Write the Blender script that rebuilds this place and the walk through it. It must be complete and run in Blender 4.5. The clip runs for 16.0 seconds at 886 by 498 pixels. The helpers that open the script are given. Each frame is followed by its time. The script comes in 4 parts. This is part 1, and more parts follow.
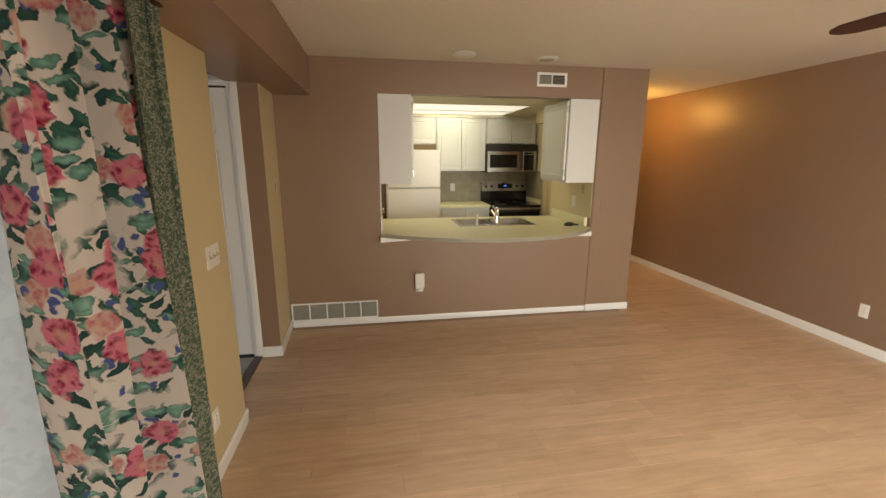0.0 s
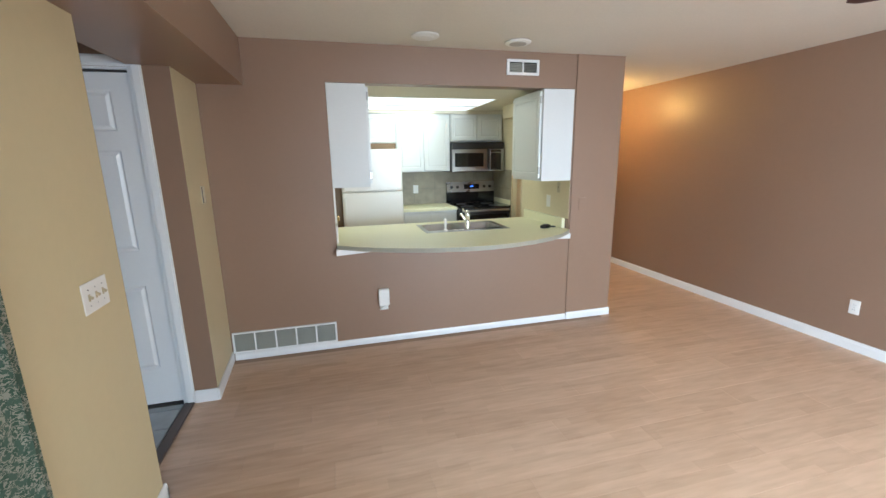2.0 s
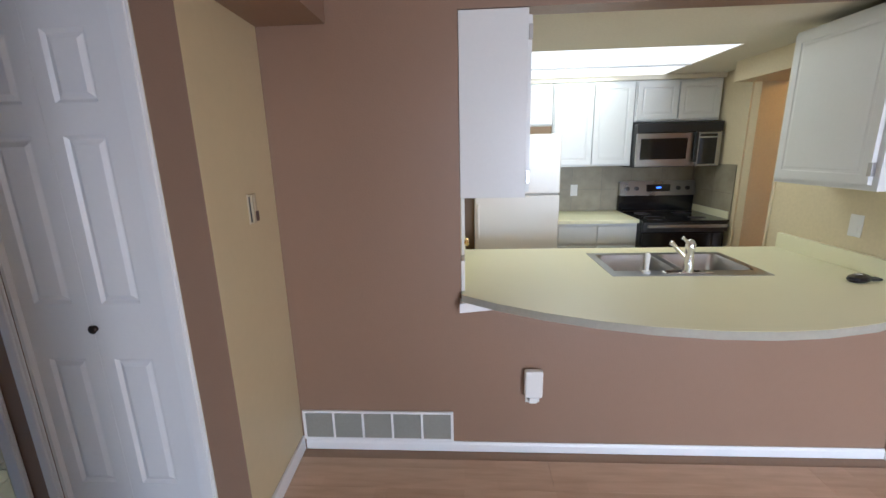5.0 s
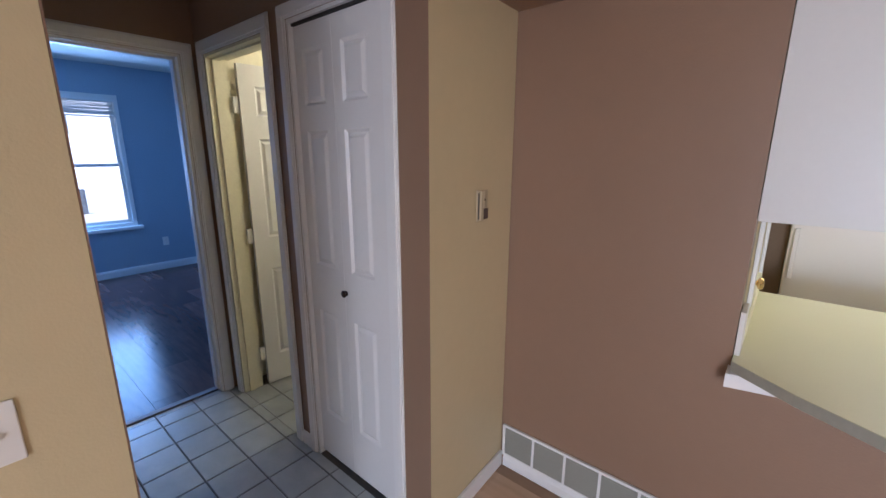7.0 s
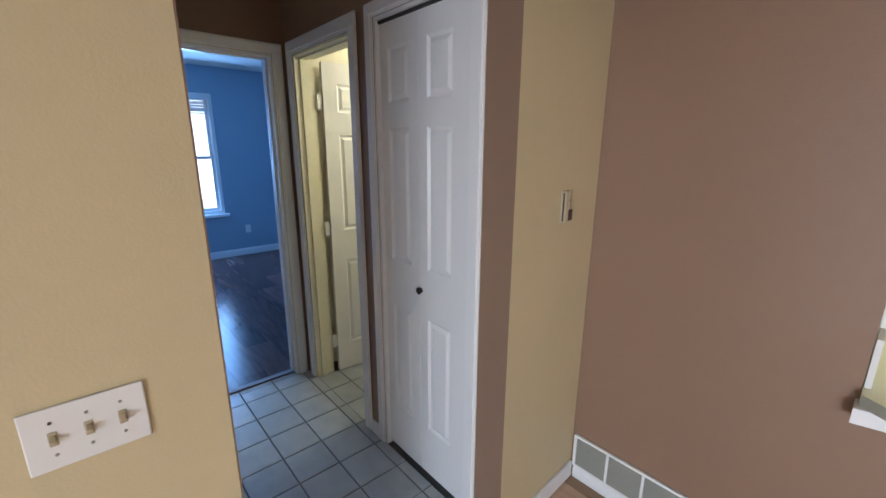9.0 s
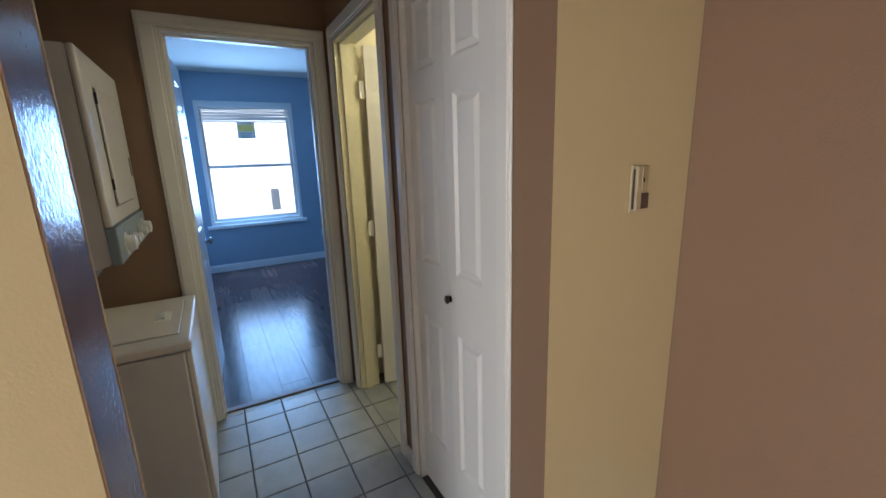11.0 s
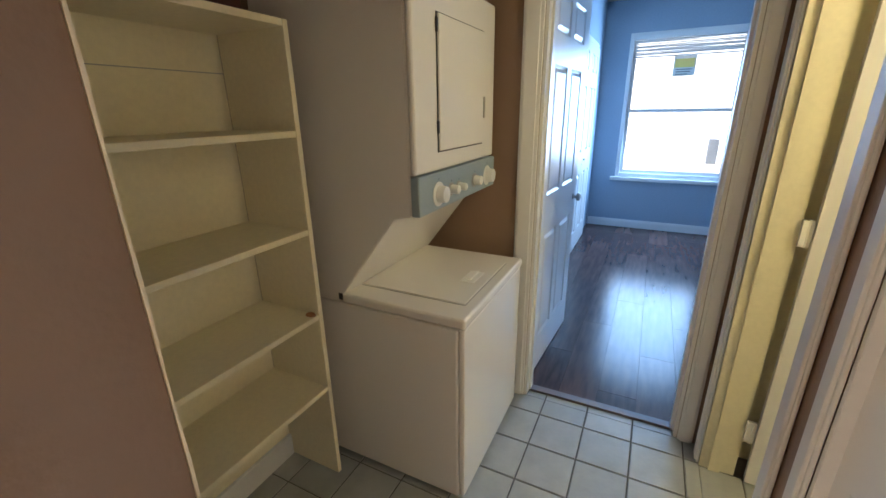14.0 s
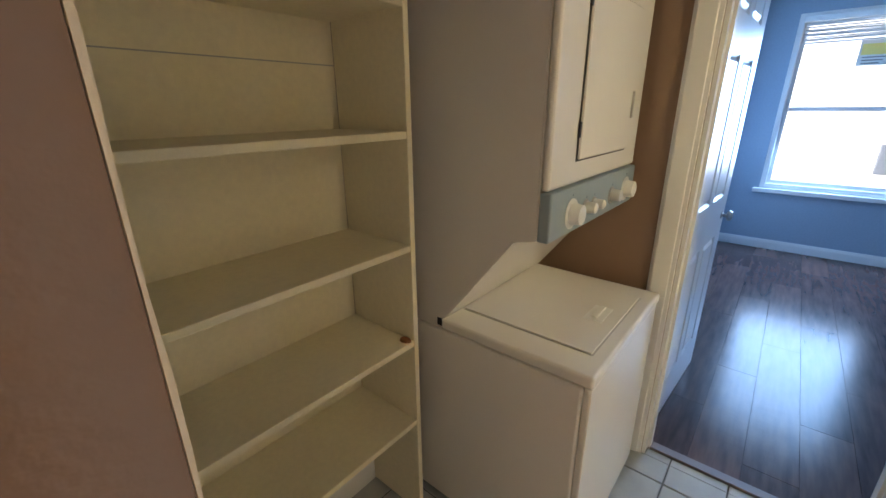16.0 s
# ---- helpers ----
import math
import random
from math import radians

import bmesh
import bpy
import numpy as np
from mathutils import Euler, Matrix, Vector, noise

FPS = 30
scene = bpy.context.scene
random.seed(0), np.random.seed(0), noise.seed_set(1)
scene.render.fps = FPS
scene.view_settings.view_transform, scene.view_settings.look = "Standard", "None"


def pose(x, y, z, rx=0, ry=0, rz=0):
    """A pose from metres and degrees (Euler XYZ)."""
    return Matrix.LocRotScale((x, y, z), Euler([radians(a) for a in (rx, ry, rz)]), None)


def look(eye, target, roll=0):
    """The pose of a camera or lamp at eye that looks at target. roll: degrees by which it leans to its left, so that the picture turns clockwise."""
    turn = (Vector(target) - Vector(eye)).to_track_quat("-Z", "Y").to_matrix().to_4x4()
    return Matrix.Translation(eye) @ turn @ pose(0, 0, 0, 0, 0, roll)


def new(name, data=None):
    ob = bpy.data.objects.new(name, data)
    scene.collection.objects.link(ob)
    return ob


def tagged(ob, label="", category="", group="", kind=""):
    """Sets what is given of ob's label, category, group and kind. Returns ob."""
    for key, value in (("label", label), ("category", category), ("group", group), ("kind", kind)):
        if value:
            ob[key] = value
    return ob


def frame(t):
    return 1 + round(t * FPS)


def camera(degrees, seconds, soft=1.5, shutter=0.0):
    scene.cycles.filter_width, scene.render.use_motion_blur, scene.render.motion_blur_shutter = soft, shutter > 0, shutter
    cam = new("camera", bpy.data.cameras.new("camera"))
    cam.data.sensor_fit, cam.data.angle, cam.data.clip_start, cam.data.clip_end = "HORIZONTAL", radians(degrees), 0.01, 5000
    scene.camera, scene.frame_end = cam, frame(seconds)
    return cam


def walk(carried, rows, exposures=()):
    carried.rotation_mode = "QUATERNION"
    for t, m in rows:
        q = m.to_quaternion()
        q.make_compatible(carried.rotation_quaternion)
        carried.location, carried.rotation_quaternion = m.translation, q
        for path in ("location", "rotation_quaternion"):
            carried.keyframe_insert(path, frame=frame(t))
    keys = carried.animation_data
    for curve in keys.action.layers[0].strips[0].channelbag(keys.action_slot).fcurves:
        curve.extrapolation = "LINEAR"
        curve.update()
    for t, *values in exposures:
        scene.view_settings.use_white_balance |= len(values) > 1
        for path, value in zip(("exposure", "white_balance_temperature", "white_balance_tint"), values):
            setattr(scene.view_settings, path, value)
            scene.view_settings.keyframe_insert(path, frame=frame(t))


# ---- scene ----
cam = camera(94.5, 16.0)
PATH = [
    (0, (-0.21, 2.606, 1.608), (0.108, 4.531, 1.169), 0.2),
    (0.5, (-0.26, 2.644, 1.59), (0.34, 4.483, 1.083), -0.2),
    (1, (-0.306, 2.69, 1.592), (0.357, 4.501, 1.065), -1.3),
    (1.5, (-0.272, 2.818, 1.576), (0.351, 4.649, 1.066), -1.7),
    (2, (-0.155, 3.071, 1.582), (0.338, 4.96, 1.148), -1.0),
    (2.5, (-0.128, 3.329, 1.575), (0.178, 5.247, 1.101), -0.3),
    (3, (-0.12, 3.604, 1.6), (0.214, 5.519, 1.128), -1.2),
    (3.2, (-0.112, 3.701, 1.589), (0.2, 5.614, 1.098), -1.0),
    (5.3, (-0.137, 4.676, 1.574), (-0.436, 6.6, 1.12), 0.2),
    (5.5, (-0.119, 4.742, 1.57), (-0.6, 6.637, 1.148), 2.5),
    (6, (-0.052, 4.885, 1.586), (-0.947, 6.623, 1.167), 2.7),
    (6.5, (-0.027, 4.905, 1.562), (-1.133, 6.514, 1.128), 2.0),
    (7, (-0.096, 4.884, 1.568), (-1.354, 6.37, 1.11), 0.1),
    (7.5, (-0.136, 4.874, 1.577), (-1.454, 6.307, 1.118), 0.3),
    (8, (-0.16, 4.877, 1.58), (-1.509, 6.275, 1.104), 0.7),
    (8.5, (-0.168, 4.864, 1.582), (-1.57, 6.205, 1.096), 0.8),
    (9, (-0.178, 4.856, 1.583), (-1.634, 6.137, 1.095), 0.3),
    (9.2, (-0.178, 4.861, 1.574), (-1.663, 6.112, 1.093), 0.0),
    (11.3, (-0.4, 5.242, 1.462), (-2.121, 6.136, 0.975), -2.0),
    (11.5, (-0.473, 5.231, 1.468), (-2.176, 6.102, 0.887), -2.3),
    (12, (-0.657, 5.367, 1.467), (-2.421, 6.085, 0.854), -1.9),
    (12.5, (-0.78, 5.451, 1.45), (-2.545, 6.037, 0.714), -2.6),
    (13, (-0.854, 5.419, 1.415), (-2.596, 5.883, 0.55), -1.9),
    (13.5, (-0.939, 5.41, 1.437), (-2.798, 5.173, 0.738), -3.3),
    (14, (-0.991, 5.551, 1.452), (-2.681, 4.696, 0.81), -0.9),
    (14.5, (-1.002, 5.591, 1.443), (-2.55, 4.527, 0.757), -1.0),
    (15, (-0.997, 5.576, 1.438), (-2.488, 4.42, 0.775), -0.9),
    (15.5, (-1.056, 5.5, 1.453), (-2.474, 4.241, 0.815), -0.9),
    (16, (-1.166, 5.341, 1.458), (-2.617, 4.131, 0.803), -0.5),
]
walk(cam, [(t, look(eye, target, roll)) for t, eye, target, roll in PATH],
     [(0.0, -0.45, 7100, 10), (0.5, 0.04, 5600, 5), (0.9, 0.10, 5300, 5), (1.5, 0.16, 5050, 5), (3.2, 0.14, 5000, 6), (5.5, -0.05, 5050, 17), (6.2, -0.16, 5150, 18), (7.0, -0.05, 5250, 20), (9.0, 0.20, 5150, 12),
      (11.5, 0.04, 5900, 9), (12.5, 0.04, 6100, 11), (13.0, 0.22, 6200, 9), (13.5, 0.54, 6300, 7), (14.0, 0.78, 6500, 11), (14.5, 0.82, 6550, 13), (16.0, 0.82, 6550, 14)])

# ---- light ----
world = bpy.data.worlds.new("world")
scene.world = world
world.use_nodes = True
wt = world.node_tree
sky = wt.nodes.new("ShaderNodeTexSky")
sky.sky_type, sky.sun_disc = "NISHITA", False
sky.sun_elevation, sky.sun_rotation = radians(58), radians(148)
wt.links.new(sky.outputs[0], wt.nodes["Background"].inputs[0])
wt.nodes["Background"].inputs[1].default_value = 0.15


def lamp(name, kind, m, energy, colour, sx=1.0, sy=1.0, angle=0.0, spread=180):
    d = bpy.data.lights.new(name, kind)
    d.energy, d.color = energy, colour
    if kind == "AREA":
        d.shape, d.size, d.size_y, d.spread = "RECTANGLE", sx, sy, radians(spread)
    elif kind == "SUN":
        d.angle = radians(angle)
    else:
        d.shadow_soft_size = sx
    ob = new(name, d)
    ob.matrix_world = m
    return ob


lamp("sun", "SUN", look((14, -22, 42), (0, 0, 0)), 5.0, (1.0, 0.95, 0.88), angle=0.5)
DAY = (0.93, 0.93, 0.88)
lamp("daylight_patio", "AREA", look((-0.93, 1.95, 1.1), (2, 2.1, 0.0)), 108, DAY, 2.0, 1.8, spread=140)
# Added lamp: daylight of a made-up window in the unseen south wall.
lamp("unseen_daylight_living", "AREA", look((2.4, 0.15, 1.35), (2.5, 5, -1.4)), 168, DAY, 2.6, 1.6, spread=125)
lamp("daylight_bedroom", "AREA", look((-6.49, 5.75, 1.45), (-3, 5.6, 0.8)), 62, (0.31, 0.57, 1.0), 0.95, 1.2)
lamp("kitchen_tubes", "AREA", look((0.85, 7.95, 2.18), (0.86, 7.95, 0)), 9.2, (1.0, 0.93, 0.62), 1.4, 0.7)
lamp("hall_lamp", "POINT", pose(3.15, 7.95, 2.20), 34, (1.0, 0.52, 0.12), 0.07)
# Added point lamp; no bathroom fixture is seen, only a warm-lit floor.
lamp("unseen_bathroom_lamp", "POINT", pose(-2.1, 6.9, 2.1), 21, (1.0, 0.88, 0.60), 0.1)


# ---- materials ----
def mat(name, colour, rough=0.5, metal=0.0, grain=60.0, amount=0.08, bump=0.0, bump_scale=300.0, stain=0.06, spec=0.5, random_part=0.0, coat=0.0):
    m = bpy.data.materials.new(name)
    m.use_nodes = True
    nt = m.node_tree
    b = nt.nodes["Principled BSDF"]
    L = nt.links.new
    b.inputs["Roughness"].default_value = rough
    b.inputs["Metallic"].default_value = metal
    b.inputs["Specular IOR Level"].default_value = spec
    b.inputs["Coat Weight"].default_value = coat
    tc = nt.nodes.new("ShaderNodeTexCoord")
    n1, n2 = nt.nodes.new("ShaderNodeTexNoise"), nt.nodes.new("ShaderNodeTexNoise")
    n1.inputs["Scale"].default_value, n1.inputs["Detail"].default_value = grain, 3
    n2.inputs["Scale"].default_value, n2.inputs["Detail"].default_value = 1.3, 4
    geo = nt.nodes.new("ShaderNodeNewGeometry")
    L(geo.outputs["Position"], n1.inputs["Vector"])
    L(geo.outputs["Position"], n2.inputs["Vector"])
    mr = nt.nodes.new("ShaderNodeMapRange")
    mr.inputs[3].default_value, mr.inputs[4].default_value = 1 - amount, 1 + amount
    L(n1.outputs["Fac"], mr.inputs[0])
    mr2 = nt.nodes.new("ShaderNodeMapRange")
    mr2.inputs[3].default_value, mr2.inputs[4].default_value = 1 - stain, 1 + stain
    L(n2.outputs["Fac"], mr2.inputs[0])
    mul = nt.nodes.new("ShaderNodeMath")
    mul.operation = "MULTIPLY"
    L(mr.outputs[0], mul.inputs[0]), L(mr2.outputs[0], mul.inputs[1])
    last = mul.outputs[0]
    if random_part:
        oi = nt.nodes.new("ShaderNodeObjectInfo")
        mr3 = nt.nodes.new("ShaderNodeMapRange")
        mr3.inputs[3].default_value, mr3.inputs[4].default_value = 1 - random_part, 1 + random_part
        L(oi.outputs["Random"], mr3.inputs[0])
        m3 = nt.nodes.new("ShaderNodeMath")
        m3.operation = "MULTIPLY"
        L(last, m3.inputs[0]), L(mr3.outputs[0], m3.inputs[1])
        last = m3.outputs[0]
    vm = nt.nodes.new("ShaderNodeVectorMath")
    vm.operation = "SCALE"
    vm.inputs[0].default_value = colour
    L(last, vm.inputs["Scale"])
    L(vm.outputs[0], b.inputs["Base Color"])
    rr = nt.nodes.new("ShaderNodeMapRange")
    rr.inputs[3].default_value, rr.inputs[4].default_value = max(0.0, rough - 0.06), min(1.0, rough + 0.06)
    L(n2.outputs["Fac"], rr.inputs[0]), L(rr.outputs[0], b.inputs["Roughness"])
    if bump:
        n3 = nt.nodes.new("ShaderNodeTexNoise")
        n3.inputs["Scale"].default_value, n3.inputs["Detail"].default_value = bump_scale, 2
        L(geo.outputs["Position"], n3.inputs["Vector"])
        bp = nt.nodes.new("ShaderNodeBump")
        bp.inputs["Strength"].default_value, bp.inputs["Distance"].default_value = bump, 0.002
        L(n3.outputs["Fac"], bp.inputs["Height"]), L(bp.outputs[0], b.inputs["Normal"])
    return m


BROWN = mat("brown_wall_paint", (0.262, 0.169, 0.110), 0.38, bump=0.4, bump_scale=130, grain=25, amount=0.03)
GLOSSB = mat("brown_gloss_paint", (0.262, 0.169, 0.110), 0.22, bump=0.4, bump_scale=80, grain=25, amount=0.04, spec=0.6)
YELLOW = mat("cream_wall_paint", (0.585, 0.495, 0.29), 0.45, bump=0.18, bump_scale=170, grain=25, amount=0.03)
BLUE = mat("blue_wall_paint", (0.31, 0.40, 0.49), 0.55, bump=0.3, bump_scale=170)
CEIL = mat("ceiling_paint", (0.70, 0.66, 0.58), 0.9, bump=0.5, bump_scale=120, amount=0.05)
KCEIL = mat("kitchen_ceiling_paint", (0.72, 0.68, 0.55), 0.8, bump=0.3, bump_scale=120)
KWALL = mat("kitchen_wall_paint", (0.66, 0.57, 0.36), 0.6, bump=0.3, bump_scale=170)
TRIM = mat("white_trim_paint", (0.78, 0.78, 0.76), 0.35, stain=0.05, amount=0.02)
DOORW = mat("white_door_paint", (0.76, 0.75, 0.73), 0.32, bump=0.12, bump_scale=260, amount=0.02)
BATHP = mat("bathroom_paint", (0.72, 0.68, 0.50), 0.6)
CABW = mat("white_cabinet_paint", (0.69, 0.70, 0.68), 0.35, stain=0.04, amount=0.02)
COUNTER = mat("cream_laminate", (0.82, 0.79, 0.53), 0.36, grain=700, amount=0.10)
SHELFP = mat("cream_shelf_paint", (0.86, 0.78, 0.56), 0.55, bump=0.25, bump_scale=200)
ENAMEL = mat("white_enamel", (0.80, 0.765, 0.70), 0.22, amount=0.01, stain=0.03)
PANELG = mat("blue_grey_panel", (0.30, 0.37, 0.40), 0.35, amount=0.03)
STEEL = mat("stainless_steel", (0.43, 0.425, 0.41), 0.29, 1.0, grain=200, amount=0.06)
CHROME = mat("chrome", (0.8, 0.8, 0.8), 0.08, 1.0, amount=0.01)
BLACK = mat("black_glass", (0.012, 0.012, 0.013), 0.12, amount=0.02)
BLACKP = mat("black_plastic", (0.02, 0.02, 0.02), 0.4)
# Near-black colour stands for the shade in gaps and recesses.
DARKGAP = mat("recess_shade", (0.03, 0.028, 0.025), 0.8)
BRONZE = mat("dark_bronze", (0.06, 0.04, 0.03), 0.35, 0.8)
BRASS = mat("brass", (0.70, 0.52, 0.22), 0.25, 1.0)
PLASTIC = mat("white_plastic", (0.78, 0.77, 0.72), 0.35, amount=0.01)
TILEM = mat("grey_floor_tile", (0.355, 0.37, 0.355), 0.30, grain=9, amount=0.28, random_part=0.06, bump=0.2, bump_scale=60)
GROUT = mat("dark_grout", (0.11, 0.105, 0.095), 0.9)
SPLASH = mat("slate_tile", (0.30, 0.265, 0.18), 0.45, grain=9, amount=0.4, random_part=0.1)
FANW = mat("dark_wood_blade", (0.06, 0.025, 0.018), 0.4)


def glass_material():
    m = bpy.data.materials.new("window_glass")
    m.use_nodes = True
    b = m.node_tree.nodes["Principled BSDF"]
    b.inputs["Transmission Weight"].default_value, b.inputs["Roughness"].default_value = 1.0, 0.0
    b.inputs["IOR"].default_value, b.inputs["Base Color"].default_value = 1.45, (1, 1, 1, 1)
    return m


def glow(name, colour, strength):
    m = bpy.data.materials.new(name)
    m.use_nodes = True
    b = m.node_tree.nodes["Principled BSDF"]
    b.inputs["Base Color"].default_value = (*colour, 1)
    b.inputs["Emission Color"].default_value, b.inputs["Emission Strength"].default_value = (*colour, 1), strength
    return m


def wood_floor(name, a, b_, plank, run, rough, along_x=True, strips=0.0, vary=0.22, relief=0.0):
    m = bpy.data.materials.new(name)
    m.use_nodes = True
    nt = m.node_tree
    L = nt.links.new
    b = nt.nodes["Principled BSDF"]
    geo = nt.nodes.new("ShaderNodeNewGeometry")
    mp = nt.nodes.new("ShaderNodeMapping")
    mp.inputs["Scale"].default_value = (1.6, 11, 1) if along_x else (14, 1.2, 1)
    L(geo.outputs["Position"], mp.inputs[0])
    n = nt.nodes.new("ShaderNodeTexNoise")
    n.inputs["Scale"].default_value, n.inputs["Detail"].default_value = 2.6, 6
    L(mp.outputs[0], n.inputs["Vector"])
    oi = nt.nodes.new("ShaderNodeObjectInfo")
    add = nt.nodes.new("ShaderNodeMath")
    add.operation = "ADD"
    sc = nt.nodes.new("ShaderNodeMath")
    sc.operation = "MULTIPLY"
    sc.inputs[1].default_value = vary
    L(oi.outputs["Random"], sc.inputs[0])
    L(n.outputs["Fac"], add.inputs[0]), L(sc.outputs[0], add.inputs[1])
    if strips:
        br = nt.nodes.new("ShaderNodeTexBrick")
        br.offset, br.offset_frequency, br.squash = 0.37, 2, 1.0
        for key, value in (("Scale", 1.0), ("Mortar Size", 0.0), ("Brick Width", 0.43), ("Row Height", 0.064), ("Bias", 0.0)):
            br.inputs[key].default_value = value
        br.inputs["Color1"].default_value, br.inputs["Color2"].default_value = (0, 0, 0, 1), (1, 1, 1, 1)
        L(geo.outputs["Position"], br.inputs["Vector"])
        sm = nt.nodes.new("ShaderNodeMath")
        sm.operation, sm.inputs[1].default_value = "MULTIPLY", strips
        L(br.outputs["Color"], sm.inputs[0])
        ad2 = nt.nodes.new("ShaderNodeMath")
        L(add.outputs[0], ad2.inputs[0]), L(sm.outputs[0], ad2.inputs[1])
        add = ad2
    cr = nt.nodes.new("ShaderNodeValToRGB")
    cr.color_ramp.elements[0].position, cr.color_ramp.elements[0].color = 0.35, (*a, 1)
    cr.color_ramp.elements[1].position, cr.color_ramp.elements[1].color = 1.0, (*b_, 1)
    L(add.outputs[0], cr.inputs[0]), L(cr.outputs[0], b.inputs["Base Color"])
    mr = nt.nodes.new("ShaderNodeMapRange")
    mr.inputs[3].default_value, mr.inputs[4].default_value = rough - 0.02, rough + 0.03
    L(n.outputs["Fac"], mr.inputs[0]), L(mr.outputs[0], b.inputs["Roughness"])
    if relief:
        bp = nt.nodes.new("ShaderNodeBump")
        bp.inputs["Strength"].default_value, bp.inputs["Distance"].default_value = relief, 0.004
        n4 = nt.nodes.new("ShaderNodeTexNoise")
        n4.inputs["Scale"].default_value, n4.inputs["Detail"].default_value = 3.5, 3
        mp4 = nt.nodes.new("ShaderNodeMapping")
        mp4.inputs["Scale"].default_value = (2.2, 0.8, 1)
        L(geo.outputs["Position"], mp4.inputs[0]), L(mp4.outputs[0], n4.inputs["Vector"])
        L(n4.outputs["Fac"], bp.inputs["Height"]), L(bp.outputs[0], b.inputs["Normal"])
    return m


LAMINATE = wood_floor("light_laminate", (0.46, 0.31, 0.195), (0.64, 0.46, 0.315), 0.2, 1.2, 0.42, True, 0.22)
DARKWOOD = wood_floor("dark_laminate", (0.030, 0.021, 0.022), (0.120, 0.070, 0.060), 0.2, 1.2, 0.21, vary=0.42, relief=0.35)
GLASS = glass_material()
DARKWOOD.node_tree.nodes["Principled BSDF"].inputs["Specular IOR Level"].default_value = 0.14


# ---- building blocks ----
def bm_box(bm, x0, y0, z0, x1, y1, z1):
    vs = [bm.verts.new((x, y, z)) for z in (z0, z1) for y in (y0, y1) for x in (x0, x1)]
    fs = [(0, 2, 3, 1), (4, 5, 7, 6), (0, 1, 5, 4), (2, 6, 7, 3), (0, 4, 6, 2), (1, 3, 7, 5)]
    return [bm.faces.new([vs[i] for i in f]) for f in fs]


def box(x0, y0, z0, x1, y1, z1, bevel=0.0, segments=2):
    bm = bmesh.new()
    bm_box(bm, min(x0, x1), min(y0, y1), min(z0, z1), max(x0, x1), max(y0, y1), max(z0, z1))
    if bevel:
        bmesh.ops.bevel(bm, geom=bm.edges[:], offset=bevel, segments=segments, affect="EDGES", profile=0.5)
    return bm


def prism(points, lo, hi, axis="z", bevel=0.0):
    """A flat outline pushed from lo to hi along an axis; points in the other two axes, in order."""
    bm = bmesh.new()

    def at(p, h):
        return {"z": (p[0], p[1], h), "y": (p[0], h, p[1]), "x": (h, p[0], p[1])}[axis]
    low, high = [bm.verts.new(at(p, lo)) for p in points], [bm.verts.new(at(p, hi)) for p in points]
    n = len(points)
    bm.faces.new(low), bm.faces.new(high[::-1])
    for i in range(n):
        bm.faces.new((low[i], high[i], high[(i + 1) % n], low[(i + 1) % n]))
    bmesh.ops.recalc_face_normals(bm, faces=bm.faces)
    if bevel:
        bmesh.ops.bevel(bm, geom=bm.edges[:], offset=bevel, segments=2, affect="EDGES")
    return bm


def lathe(profile, m=None, sides=24):
    """Turns (radius, height) pairs about z, then moves by m."""
    bm = bmesh.new()
    rings = [[bm.verts.new((r * math.cos(2 * math.pi * i / sides), r * math.sin(2 * math.pi * i / sides), h)) for i in range(sides)] for r, h in profile]
    for a, b in zip(rings, rings[1:]):
        for i in range(sides):
            bm.faces.new((a[i], a[(i + 1) % sides], b[(i + 1) % sides], b[i]))
    bm.faces.new(rings[0][::-1]), bm.faces.new(rings[-1])
    if m is not None:
        bm.transform(m)
    bmesh.ops.recalc_face_normals(bm, faces=bm.faces)
    return bm


def part(name, bm, material, parent=None, label="", smooth=False):
    me = bpy.data.meshes.new(name)
    bm.to_mesh(me)
    bm.free()
    me.materials.append(material)
    if smooth:
        me.polygons.foreach_set("use_smooth", [True] * len(me.polygons))
        me.set_sharp_from_angle(angle=radians(40))
    ob = new(name, me)
    if parent:
        ob.parent = parent
        ob.matrix_parent_inverse = Matrix.Translation(-parent.matrix_basis.translation) if parent.type == "EMPTY" else parent.matrix_basis.inverted()
        ob.matrix_parent_inverse = parent.matrix_basis.inverted()
    if label:
        ob["label"] = label
    return ob


def thing(name, x, y, z, label, category, group=""):
    ob = new(name)
    ob.empty_display_size = 0.1
    ob.matrix_basis = pose(x, y, z)
    return tagged(ob, label, category, group)


def built(name, bm, material, label="", category="", smooth=False):
    return tagged(part(name, bm, material, None, "", smooth), label, category, kind="structure")


def join(*bms):
    out = bmesh.new()
    for b in bms:
        me = bpy.data.meshes.new("tmp")
        b.to_mesh(me)
        b.free()
        out.from_mesh(me)
        bpy.data.meshes.remove(me)
    return out


def wall(name, axis, face, back, a0, a1, z0, z1, material, openings=()):
    """A wall normal to axis, from face to back, along a0..a1; openings (from, to, low, high) go right through."""
    cuts = sorted(openings)
    bms, at = [], a0

    def slab(p, q, lo, hi):
        if q - p > 1e-4 and hi - lo > 1e-4:
            bms.append(box(face, p, lo, back, q, hi) if axis == "x" else box(p, face, lo, q, back, hi))
    for p, q, lo, hi in cuts:
        slab(at, p, z0, z1)
        slab(p, q, z0, lo)
        slab(p, q, hi, z1)
        at = q
    slab(at, a1, z0, z1)
    return built(name, join(*bms), material)


# ---- plan ----
K = 6.475         # face of the kitchen partition
LX = -1.042       # face of the switch wall
N = 5.902          # face of the hall's closet wall
W = -2.82         # face of the hall's end wall
RX = 3.82         # long wall
H = 2.44
B = 4.20          # back of the laundry recess
